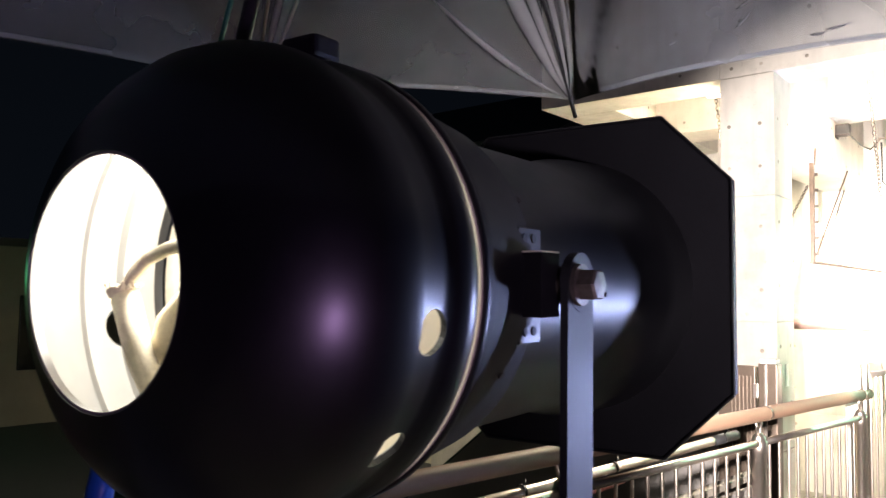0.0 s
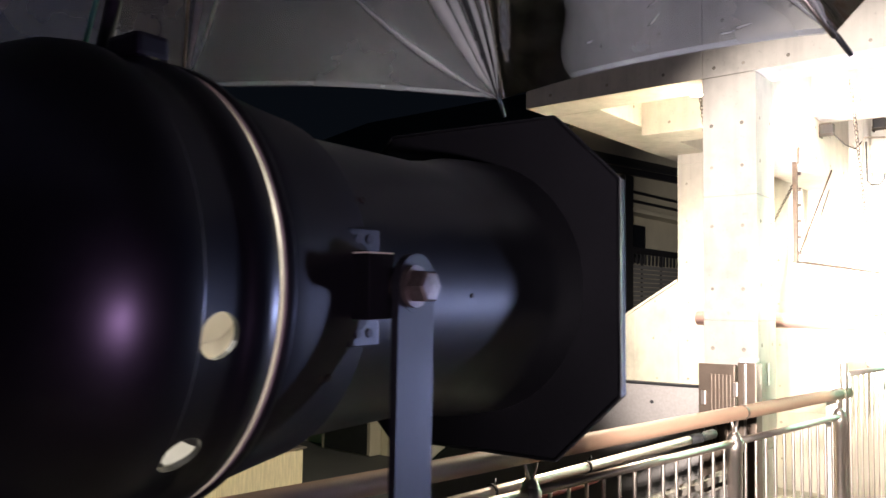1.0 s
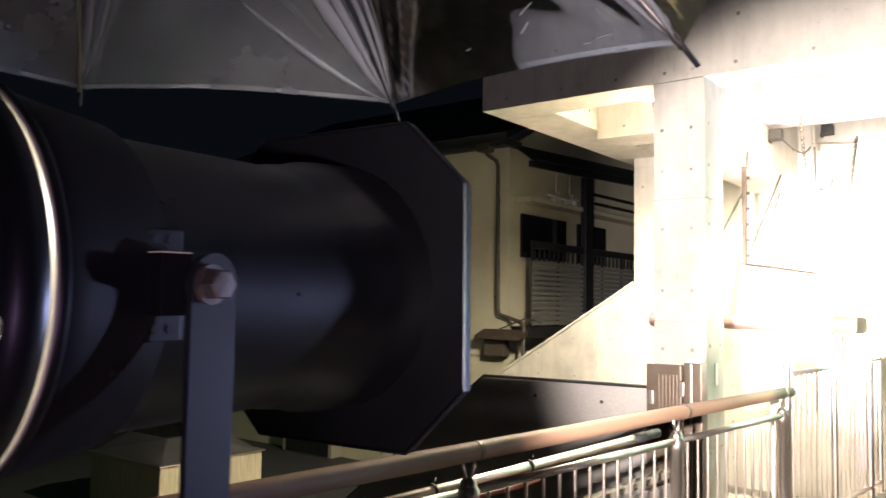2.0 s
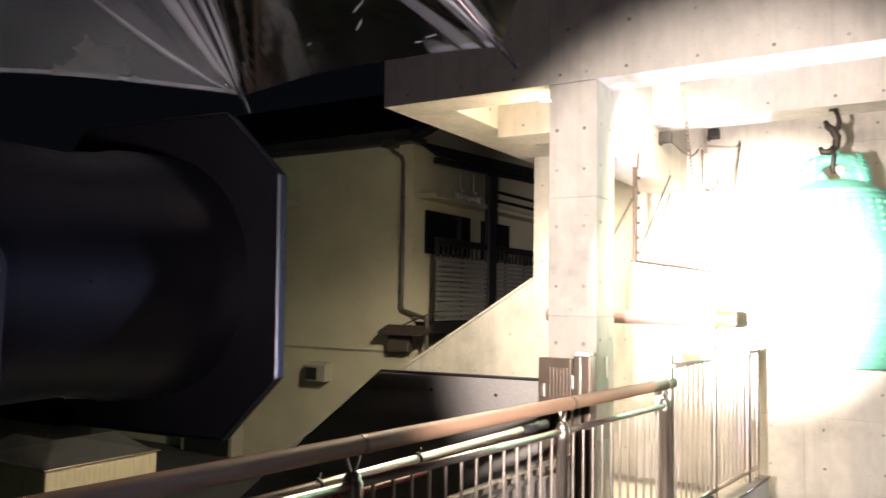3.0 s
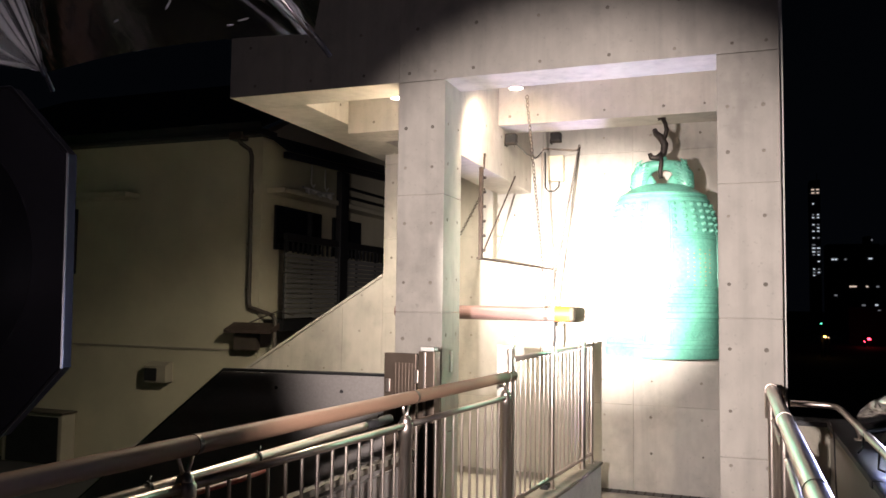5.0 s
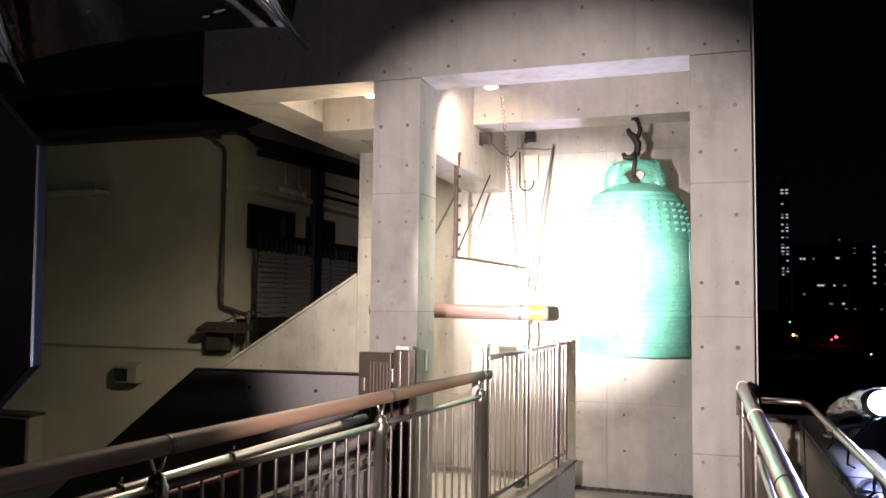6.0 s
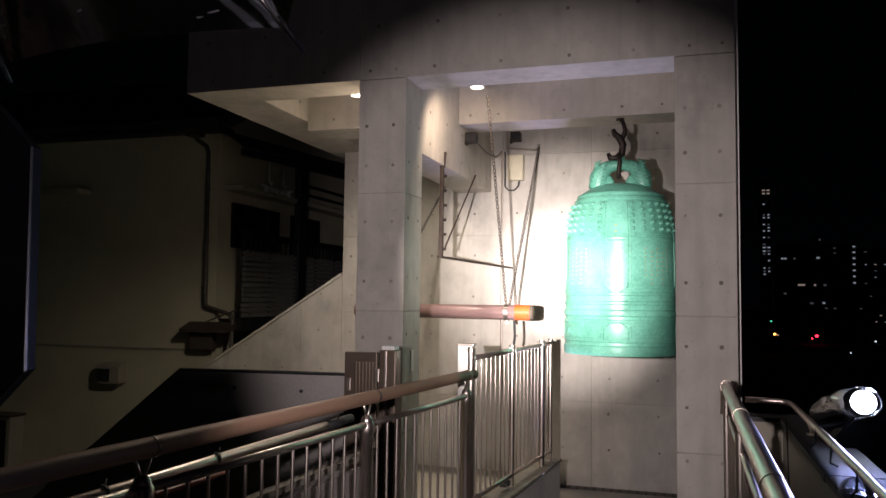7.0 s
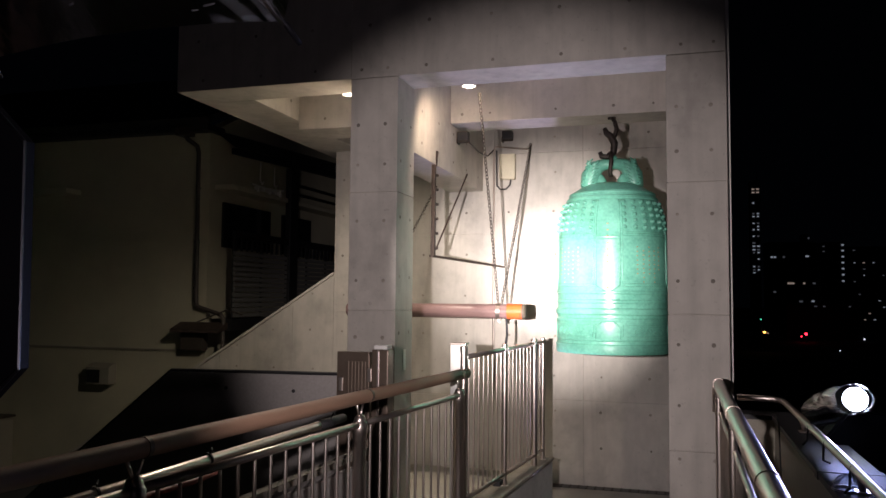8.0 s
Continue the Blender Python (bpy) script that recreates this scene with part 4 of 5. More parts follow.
# bodies out of view: the lavender rail lamp and the added pale fill
for at, to, hue in ((WASH, WASH_TO, "lavender"), (FILL, FILL_TO, "pale")):
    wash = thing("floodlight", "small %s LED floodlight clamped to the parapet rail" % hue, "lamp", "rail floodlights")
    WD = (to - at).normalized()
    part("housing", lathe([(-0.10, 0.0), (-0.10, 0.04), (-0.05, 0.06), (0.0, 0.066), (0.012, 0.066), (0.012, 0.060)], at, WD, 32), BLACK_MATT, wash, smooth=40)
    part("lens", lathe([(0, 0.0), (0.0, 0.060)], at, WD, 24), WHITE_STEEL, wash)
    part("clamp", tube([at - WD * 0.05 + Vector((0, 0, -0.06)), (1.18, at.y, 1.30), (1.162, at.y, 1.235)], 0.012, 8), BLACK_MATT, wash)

# ---------------------------------------------------------------- stage lamp
can = thing("stage_lamp", "black sealed-beam stage lamp with yoke and octagonal colour frame, switched on", "stage lamp")


def turned(name, profile, material, label="", parent=can, seg=96, closed=True):
    return part(name, lathe([(-s, r) for s, r in profile], FRONT, AX, seg, closed=closed), material, parent, label, smooth=35)


rear_out = [(0.3443, 0.1168), (0.3450, 0.1186), (0.3490, 0.1202), (0.3560, 0.1202), (0.3610, 0.1180), (0.3650, 0.1162), (0.3690, 0.1160), (0.3850, 0.1168), (0.3880, 0.1194), (0.3930, 0.1196), (0.4045, 0.1178), (0.4190, 0.1112), (0.4320, 0.1012), (0.4435, 0.0889), (0.4530, 0.0738), (0.4590, 0.0590), (0.4610, 0.0562)]
rear_in = [(s, r - 0.003) for s, r in rear_out[::-1][1:]]
shell = turned("rear_housing", rear_out + [(0.4606, 0.0560)] + rear_in, BLACK_CAN)
VENTS = [(0.9830, -0.1830), (0.7690, -0.6395), (-0.973, -0.230)]
vents = bmesh.new()
for lat, up in VENTS:
    d = LAT * lat + UPV * up
    c = along(0.3755)
    rod(c + d * 0.095, c + d * 0.14, 0.0105, seg=24, bm=vents)
carve(shell, vents)
vents = bmesh.new()
for lat, up in VENTS:
    d = LAT * lat + UPV * up
    rod(along(0.3755) + d * 0.09, along(0.3755) + d * 0.14, 0.0125, seg=24, bm=vents)
rim = turned("seam_flange", [(0.3408, 0.100), (0.3424, 0.100), (0.3424, 0.1186), (0.3408, 0.1186)], BARE_EDGE, "pale bare-metal flange lit through the open seam")
turned("front_liner", [(0.29, 0.0975), (0.338, 0.1042), (0.338, 0.1025), (0.29, 0.096)], CAN_INSIDE)
turned("seam_lip", [(0.3330, 0.112), (0.3405, 0.112), (0.3406, 0.1198), (0.3395, 0.1204), (0.3365, 0.1202), (0.3335, 0.1175)], BLACK_CAN)
liner = turned("liner", [(0.3530, 0.1142), (0.3745, 0.1130), (0.3755, 0.1062), (0.3785, 0.1062), (0.3795, 0.1128), (0.3995, 0.1122), (0.4003, 0.1070), (0.4022, 0.1070), (0.4030, 0.1115), (0.4165, 0.1065), (0.4290, 0.0975), (0.4405, 0.0855), (0.4500, 0.0705), (0.4560, 0.0580), (0.4604, 0.0557), (0.4604, 0.0547), (0.4555, 0.0560), (0.4490, 0.0685), (0.4395, 0.0835), (0.4280, 0.0955), (0.4155, 0.1045), (0.4035, 0.1092), (0.4030, 0.1052), (0.3995, 0.1052), (0.3990, 0.1104), (0.3800, 0.1110), (0.3795, 0.1045), (0.3748, 0.1045), (0.3742, 0.1112), (0.3530, 0.1128)], CAN_INSIDE, "pale inner wall lit from inside")
carve(liner, vents)
turned("collar", [(0.3335, 0.110), (0.3330, 0.1142), (0.3300, 0.1148), (0.3200, 0.1138), (0.2900, 0.1095), (0.2680, 0.1066), (0.2650, 0.1058), (0.2640, 0.1040), (0.2640, 0.099), (0.28, 0.099), (0.3335, 0.105)], BLACK_MATT)
turned("barrel", [(0.276, 0.099), (0.103, 0.0985), (0.092, 0.1012), (0.068, 0.1042), (0.052, 0.1085), (0.035, 0.110), (-0.0005, 0.112), (-0.0005, 0.109), (0.05, 0.105), (0.09, 0.098), (0.275, 0.0955)], BLACK_CAN)
turned("sealed_beam_bulb", [(0.290, 0.0), (0.287, 0.05), (0.275, 0.085), (0.260, 0.095), (0.254, 0.094), (0.248, 0.06), (0.246, 0.0)], CERAMIC, seg=48, closed=False)
# octagonal colour frame
HF, CUT, HOLE_R = 0.1440, 0.0575, 0.104
frame_bm = bmesh.new()
octo = [(HF, HF - CUT), (HF - CUT, HF), (-HF + CUT, HF), (-HF, HF - CUT), (-HF, -HF + CUT), (-HF + CUT, -HF), (HF - CUT, -HF), (HF, -HF + CUT)]
dense = []
for (xa, ya), (xb, yb) in zip(octo, octo[1:] + octo[:1]):
    for i in range(8):
        dense.append((xa + (xb - xa) * i / 8, ya + (yb - ya) * i / 8))
loops = []
for s, ring in ((-0.001, False), (-0.001, True), (-0.011, True), (-0.011, False)):
    row = []
    for xx, yy in dense:
        a = math.atan2(yy, xx)
        x2, y2 = (HOLE_R * math.cos(a), HOLE_R * math.sin(a)) if ring else (xx, yy)
        row.append(frame_bm.verts.new(along(s, x2, y2)))
    loops.append(row)
n = len(dense)
for i in range(4):
    one, two = loops[i], loops[(i + 1) % 4]
    for j in range(n):
        frame_bm.faces.new((one[j], one[(j + 1) % n], two[(j + 1) % n], two[j]))
bmesh.ops.recalc_face_normals(frame_bm, faces=frame_bm.faces)
octa = part("colour_frame", frame_bm, BLACK_MATT, can, "octagonal black colour frame")
for (xa, ya), (xb, yb) in zip(octo, octo[1:] + octo[:1]):
    part("folded_edge", tube([along(0.0, xa, ya), along(0.0, xb, yb)], 0.0014, 6), BLACK_CAN, octa)
part("pinch_mark", rod(along(-0.001, 0.105, -0.02), along(0.0005, 0.105, -0.02), 0.0012, seg=8), BLACK_CAN, octa)


def block(s0, s1, lat0, lat1, up0, up1, bevel=0.0):
    bm = box(lat0, lat1, -s1, -s0, up0, up1, bevel)
    bm.transform(Matrix.Translation(FRONT) @ Matrix((LAT, AX, UPV)).transposed().to_4x4())
    return bm


# knob, yoke and bolts
knob = part("top_knob", block(0.3375, 0.3580, 0.000, 0.026, 0.1190, 0.1320, 0.003), BLACK_MATT, can)
part("knob_stud", block(0.3345, 0.3374, 0.006, 0.020, 0.1195, 0.1270, 0.002), BLACK_MATT, knob)
for sgn in (1, -1):
    br = part("pivot_block", block(0.2615, 0.2822, *sorted((sgn * 0.1045, sgn * 0.1190)), -0.0175, 0.0172, 0.0008), BLACK_MATT, can)
    part("bright_edge", block(0.2617, 0.2820, *sorted((sgn * 0.1050, sgn * 0.1188)), 0.0173, 0.0181), BARE_EDGE, br)
    part("base_plate", block(0.2560, 0.2815, *sorted((sgn * 0.1015, sgn * 0.1044)), -0.0325, 0.0315, 0.0008), BLACK_CAN, br)
    part("bushing", rod(along(0.2560, sgn * 0.1046, 0.0), along(0.2560, sgn * 0.1226, 0.0), 0.0105, seg=24), IRON, br, smooth=40)
    for up_ in (-0.0255, 0.0255):
        for s_ in (0.2650, 0.2750):
            part("screw", rod(along(s_, sgn * 0.1043, up_), along(s_, sgn * 0.1051, up_), 0.0026, seg=10), BLACK_RUBBER, br)
TH = 0.0045
arm = 0.125
YW = 0.0163


def strap(pts_in, width):
    """A flat bent steel strap given as (across, upward) points."""
    bm = bmesh.new()
    rows = []
    for i, (la, up_) in enumerate(pts_in):
        a = Vector(pts_in[max(0, i - 1)])
        b = Vector(pts_in[min(len(pts_in) - 1, i + 1)])
        d = (b - a).normalized()
        nn = Vector((d.y, -d.x)) * TH / 2
        base = along(0.2520, 0, 0)
        ring = []
        for sx, sy in ((-1, -1), (1, -1), (1, 1), (-1, 1)):
            p = base + LAT * (la + nn.x * sy) + Vector((0, 0, 1)) * (up_ + nn.y * sy) + AX * (sx * width)
            ring.append(bm.verts.new(p))
        rows.append(ring)
    for one, two in zip(rows, rows[1:]):
        for j in range(4):
            bm.faces.new((one[j], one[(j + 1) % 4], two[(j + 1) % 4], two[j]))
    bm.faces.new(rows[0][::-1]), bm.faces.new(rows[-1])
    bmesh.ops.recalc_face_normals(bm, faces=bm.faces)
    return bm


YOKE_BLUE = shade("black_yoke_paint", (0.012, 0.012, 0.015), 0.50, 0.0, spread=0.2, scale=12, grain=260, bump=0.06, depth=0.0006)
part("yoke", strap([(arm, 0.0015), (arm, -0.12), (arm, -0.20), (arm - 0.012, -0.235), (arm - 0.04, -0.25), (0.0, -0.25), (-arm + 0.04, -0.25), (-arm + 0.012, -0.235), (-arm, -0.20), (-arm, -0.12), (-arm, 0.0015)], YW), YOKE_BLUE, can, "flat steel yoke")
for sgn in (1, -1):
    head = part("yoke_eye", rod(along(0.2520, sgn * (arm - TH / 2 - 0.0004), 0.0015), along(0.2520, sgn * (arm + TH / 2 + 0.0004), 0.0015), 0.0164, seg=32), YOKE_BLUE, can)
    part("washer", rod(along(0.2566, sgn * 0.1278, 0.0), along(0.2566, sgn * 0.1305, 0.0), 0.0115, seg=24), BOLT_STEEL, can, smooth=40)
    part("bolt", lathe([(0, 0.0), (0, 0.0092), (0.0085, 0.0092), (0.0100, 0.0080), (0.0104, 0.0)], along(0.2566, sgn * 0.1306, 0.0), LAT * sgn, 6), BOLT_STEEL, can, "worn hexagon bolt head")
    part("rivet", rod(along(0.150, sgn * 0.0975, -0.006), along(0.150, sgn * 0.0995, -0.006), 0.0016, seg=10), IRON, can)
for s_, up_, n_ in ((0.250, 0.052, 2), (0.292, -0.045, 3), (0.262, -0.060, 1)):
    for k in range(n_):
        ang = math.asin(up_ / 0.104)
        rr = 0.0988 if s_ < 0.264 else 0.1095
        c = along(s_ + 0.006 * k, math.cos(ang) * rr, math.sin(ang) * rr)
        d = (LAT * math.cos(ang) + UPV * math.sin(ang))
        part("rivet", rod(c - d * 0.002, c + d * 0.0015, 0.0022, seg=8), IRON, can)
# wiring seen through the open rear
sock = part("socket", lathe([(0, 0.0), (0, 0.034), (0.02, 0.034), (0.024, 0.030), (0.045, 0.030), (0.05, 0.024), (0.05, 0.0)], along(0.292), -AX, 32), CERAMIC, can, "ceramic lamp socket", smooth=40)
part("sleeve", tube([along(0.424, 0.010, -0.070), along(0.427, -0.001, -0.055), along(0.429, -0.014, -0.036), along(0.430, -0.0265, -0.006)], 0.0066, 16), SLEEVE, sock, "pale glass-fibre cable sleeve", smooth=50)
part("frayed_end", lathe([(0, 0.0066), (0.003, 0.0072), (0.0045, 0.0076), (0.005, 0.0055)], along(0.430, -0.0270, -0.007), UPV - LAT * 0.35, 14), SLEEVE, sock)
for k in range(16):
    a = 2 * math.pi * k / 16
    o = along(0.430, -0.0280, -0.003) + LAT * math.cos(a) * 0.0068 + AX * math.sin(a) * 0.0068
    part("strand", tube([o, o + UPV * 0.002 + LAT * math.cos(a) * random.uniform(0.001, 0.003), o + UPV * random.uniform(0.000, 0.004) + LAT * math.cos(a) * random.uniform(0.002, 0.005)], 0.0007, 5), SLEEVE, sock)
part("wire", tube([along(0.430, -0.0265, -0.006), along(0.430, -0.021, 0.003), along(0.430, -0.009, 0.011), along(0.430, 0.006, 0.0155), along(0.428, 0.020, 0.0175), along(0.42, 0.04, 0.016)], 0.0032, 10), SLEEVE, sock, smooth=50)
part("sleeve", tube([along(0.405, 0.034, 0.008), along(0.408, 0.016, -0.004), along(0.410, -0.006, -0.022), along(0.40, -0.030, -0.05)], 0.015, 16), SLEEVE, sock, smooth=50)
stand = thing("lamp_stand", "black steel pole stand carrying the stage lamp", "stand")
SB = along(0.2520, 0, 0)
part("pole", rod((SB.x, SB.y, 0.02), (SB.x, SB.y, SB.z - 0.2535), 0.017, seg=20), BLACK_MATT, stand, smooth=50)
part("spigot", rod((SB.x, SB.y, SB.z - 0.30), (SB.x, SB.y, SB.z - 0.254), 0.024, seg=20), IRON, stand, smooth=50)
for k in range(3):
    a = radians(30 + 120 * k)
    part("leg", tube([(SB.x, SB.y, 0.75), (SB.x + 0.36 * math.cos(a), SB.y + 0.36 * math.sin(a), 0.02)], 0.012, 10), BLACK_MATT, stand, smooth=50)

# ---------------------------------------------------------------- umbrella
umb = thing("umbrella", "open clear vinyl umbrella fixed above the stage lamp", "umbrella")
T1, T2 = Vector((-0.179, 1.112, 2.044)), Vector((0.246, 1.055, 2.030))
chord = T2 - T1
UR = chord.length / (2 * math.sin(math.pi / 8))
perp = Vector((chord.y, -chord.x, 0)).normalized()
UC = (T1 + T2) / 2 + perp * UR * math.cos(math.pi / 8)
UC.z = 2.05
A1 = math.atan2(T1.y - UC.y, T1.x - UC.x)
RISE = 0.25


def canopy_at(k, f):
    """A place on the rib k, f of the way from the crown to its tip."""
    a = A1 - k * math.pi / 4
    r = UR * f
    return Vector((UC.x + r * math.cos(a), UC.y + r * math.sin(a), 2.044 + RISE * (1 - f ** 2.1) - 0.014 * math.sin(k * math.pi / 2)))


for k in range(8):
    bm = bmesh.new()
    hem = bmesh.new()
    grid = []
    NU, NV = 46, 40
    for i in range(NV + 1):
        f = 0.03 + 0.935 * i / NV
        pa, pb = canopy_at(k, f), canopy_at(k + 1, f)
        row = []
        for j in range(NU + 1):
            u = j / NU
            p = pa.lerp(pb, u)
            bow = 4 * u * (1 - u)
            out = Vector((p.x - UC.x, p.y - UC.y, 0)).normalized()
            p += out * (-0.010 * bow * f ** 6) + Vector((0, 0, 0.006 * bow * f))
            # gathers that run out from each rib tip
            lift = 0.0025 * noise.noise(p * 7 + Vector((k, 0, 0)))
            for tip_at, inward in ((canopy_at(k, 1.0), canopy_at(k, 0.6)), (canopy_at(k + 1, 1.0), canopy_at(k + 1, 0.6))):
                away, rib_way = p - tip_at, inward - tip_at
                dist = away.length
                if 0.004 < dist < 0.42:
                    ang = away.angle(rib_way)
                    lift += 0.045 * min(dist, 0.11) * (1 - dist / 0.42) * math.sin(ang * 21 + 0.7 * k) * math.exp(-(ang / 0.42) ** 2)
            p.z += lift
            row.append(p)
        grid.append(row)
    verts = [[bm.verts.new(p) for p in row] for row in grid]
    for i in range(NV):
        for j in range(NU):
            bm.faces.new((verts[i][j], verts[i][j + 1], verts[i + 1][j + 1], verts[i + 1][j]))
    part("panel", bm, VINYL, umb, smooth=70)
    lo, hi = grid[NV], grid[NV - 1]
    hv = [[hem.verts.new(a_.lerp(b_, w) + Vector((0, 0, 0.0015))) for w in (0.0, 0.34)] for a_, b_ in zip(lo, hi)]
    for j in range(NU):
        hem.faces.new((hv[j][0], hv[j + 1][0], hv[j + 1][1], hv[j][1]))
    part("hem", hem, VINYL_HEM, umb, smooth=70)
    rib = part("rib", tube([canopy_at(k, f) + Vector((0, 0, -0.004)) for f in (0.03, 0.25, 0.45, 0.65, 0.8, 0.92, 0.965)], 0.0022, 8), STEEL if k % 2 else BLACK_RUBBER, umb, smooth=60)
    tip, before = canopy_at(k, 1.0), canopy_at(k, 0.95)
    d = (tip - before).normalized()
    part("tip", tube([canopy_at(k, 0.945) - Vector((0, 0, 0.002)), canopy_at(k, 0.972), tip], 0.0034, 10, radii=[0.0022, 0.0028, 0.0026]), BLACK_RUBBER, rib, smooth=60)
    part("strut", tube([canopy_at(k, 0.48) + Vector((0, 0, -0.006)), Vector((-0.09, 0.548, 2.10))], 0.0018, 6), STEEL, rib)
# whitish strips laid along the gathers stand for their bright highlights
for k, spread, reach, width in ((0, -0.20, 0.50, 0.011), (0, -0.40, 0.76, 0.007), (0, -0.09, 0.45, 0.006), (0, 0.06, 0.5, 0.004), (0, 0.13, 0.6, 0.003), (1, -0.09, 0.62, 0.005), (1, 0.10, 0.65, 0.005), (7, 0.08, 0.55, 0.005), (7, 0.18, 0.6, 0.003)):
    line = []
    for i in range(9):
        f = 0.958 - (0.958 - reach) * i / 8
        p = canopy_at(k, f).lerp(canopy_at(k + (1 if spread > 0 else -1), f), abs(spread) * (i / 8) ** 0.8)
        line.append(p + Vector((0, 0, -0.004)))
    bm = tube(line, width, 8, radii=[width * w for w in (0.15, 0.5, 0.8, 1.0, 0.9, 0.8, 0.6, 0.4, 0.1)])
    for v in bm.verts:
        near_line = min(line, key=lambda q: (q - v.co).length)
        v.co.z = near_line.z + (v.co.z - near_line.z) * 0.5
    part("glint_fold", bm, FOLD_GLINT, umb, smooth=70)
for f, u, length, turn in ((0.86, 0.66, 0.030, 0.5), (0.89, 0.62, 0.022, 0.7), (0.93, 0.83, 0.026, 0.1), (0.935, 0.78, 0.018, 0.0), (0.84, 0.74, 0.016, 0.9), (0.78, 0.42, 0.030, 1.2), (0.70, 0.45, 0.040, 1.4), (0.80, 0.60, 0.014, 0.4), (0.90, 0.40, 0.012, 0.2)):
    # small pinched creases in the panel over the lamp's front, whitened as glints
    p = canopy_at(0, f).lerp(canopy_at(1, f), u) + Vector((0, 0, 0.0025))
    way = (canopy_at(1, f) - canopy_at(0, f)).normalized() * math.cos(turn) + (canopy_at(0, 0.6) - canopy_at(0, 0.9)).normalized() * math.sin(turn)
    part("crease", tube([p - way * length / 2, p - way * length / 6 - Vector((0, 0, 0.001)), p + way * length / 5 - Vector((0, 0, 0.001)), p + way * length / 2], 0.001, 6, radii=[0.0002, 0.0016, 0.0011, 0.0002]), FOLD_GLINT, umb, smooth=60)
part("shaft", tube([(-0.155, 0.470, 1.60), (-0.149, 0.475, 1.68), (-0.104, 0.533, 1.95), (UC.x, UC.y, 2.34)], 0.0052, 14), BLACK_RUBBER, umb, smooth=60)
part("grip", tube([(-0.152, 0.472, 1.645), (-0.150, 0.474, 1.675), (-0.148, 0.476, 1.690)], 0.009, 12), BLUE_GRIP, umb, "bright blue plastic grip", smooth=60)
part("runner", rod((-0.091, 0.547, 2.08), (-0.088, 0.550, 2.12), 0.010, seg=14), BLACK_RUBBER, umb)
part("cord", tube([(-0.160, 0.480, 1.5), (-0.129, 0.530, 1.95), (UC.x - 0.03, UC.y - 0.005, 2.26)], 0.0018, 8), GREEN_CORD, umb, "thin green cord")

# ---------------------------------------------------------------- neighbouring house
HY, HX0, HX1, EAVE = 9.30, -12.0, -5.27, 3.94
house = thing("house", "cream rendered neighbouring house with dark eaves and brown downpipe", "house")
part("wall", box(HX0, HX1, HY, HY + 0.2, -7, EAVE + 0.002), STUCCO, house)
part("soffit", box(HX0 - 0.4, HX1 + 0.08, HY - 0.19, HY + 0.21, EAVE + 0.004, EAVE + 0.09, 0.004), ROOF_DARK, house)
side_out = [(HX1, HY + 0.2, -7), (HX1, HY + 7.0, -7), (HX1, HY + 7.0, EAVE + 0.3), (HX1, HY + 3.5, EAVE + 1.75), (HX1, HY + 0.2, EAVE + 0.1)]
part("wall", prism(side_out, (-0.2, 0, 0)), STUCCO, house)
roof = part("roof", prism([(HX0 - 0.4, HY - 0.16, EAVE + 0.092), (HX0 - 0.4, HY + 3.6, EAVE + 1.80), (HX0 - 0.4, HY + 3.6, EAVE + 1.92), (HX0 - 0.4, HY - 0.20, EAVE + 0.17)], (HX1 - HX0 + 0.48, 0, 0)), ROOF_DARK, house)
part("gutter", tube([(HX0, HY - 0.16, EAVE + 0.05), (HX1 - 0.02, HY - 0.16, EAVE + 0.03)], 0.04, 10), ROOF_DARK, roof)
dp = part("downpipe", tube([(-5.56, HY - 0.14, EAVE + 0.02), (-5.56, HY - 0.14, EAVE - 0.05), (-5.53, HY - 0.12, EAVE - 0.10), (-5.43, HY - 0.06, EAVE - 0.18), (-5.41, HY - 0.05, EAVE - 0.26), (-5.39, HY - 0.05, 1.72), (-5.37, HY - 0.05, 1.66), (-5.02, HY - 0.05, 1.56), (-4.98, HY - 0.05, 1.50), (-4.98, HY - 0.05, -2)], 0.030, 12), PIPE_BROWN, house, "brown downpipe with an offset elbow", smooth=50)
part("hopper", box(-5.66, -5.46, HY - 0.23, HY - 0.06, EAVE - 0.06, EAVE + 0.045, 0.015), PIPE_BROWN, dp)
for z in (3.2, 2.5, 1.9):
    part("pipe_clip", lathe([(-0.015, 0.0305), (-0.015, 0.036), (0.015, 0.036), (0.015, 0.0305)], (-5.40, HY - 0.05, z), (0, 0, 1), 14, closed=True), PIPE_BROWN, dp, smooth=40)
hood = part("window_hood", box(-8.75, -7.30, HY - 0.28, HY - 0.001, 3.17, 3.245, 0.01), STUCCO, house, "shallow window hood")
part("window", box(-8.70, -8.40, HY - 0.05, HY - 0.002, 2.10, 3.05, 0.01), SASH, house)
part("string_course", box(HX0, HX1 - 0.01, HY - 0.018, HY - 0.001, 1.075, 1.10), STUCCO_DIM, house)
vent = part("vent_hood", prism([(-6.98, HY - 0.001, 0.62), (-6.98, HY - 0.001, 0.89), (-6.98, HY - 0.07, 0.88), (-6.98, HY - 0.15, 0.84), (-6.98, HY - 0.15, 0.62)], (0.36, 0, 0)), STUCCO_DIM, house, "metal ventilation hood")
part("vent_mouth", box(-6.96, -6.76, HY - 0.162, HY - 0.151, 0.64, 0.81, 0.004), SASH, vent)
part("awning", prism([(-5.64, HY - 0.01, 1.37), (-5.64, HY - 0.24, 1.33), (-5.64, HY - 0.24, 1.37), (-5.64, HY - 0.01, 1.46)], (0.70, 0, 0)), RUST, house, "small rusty lean-to roof")
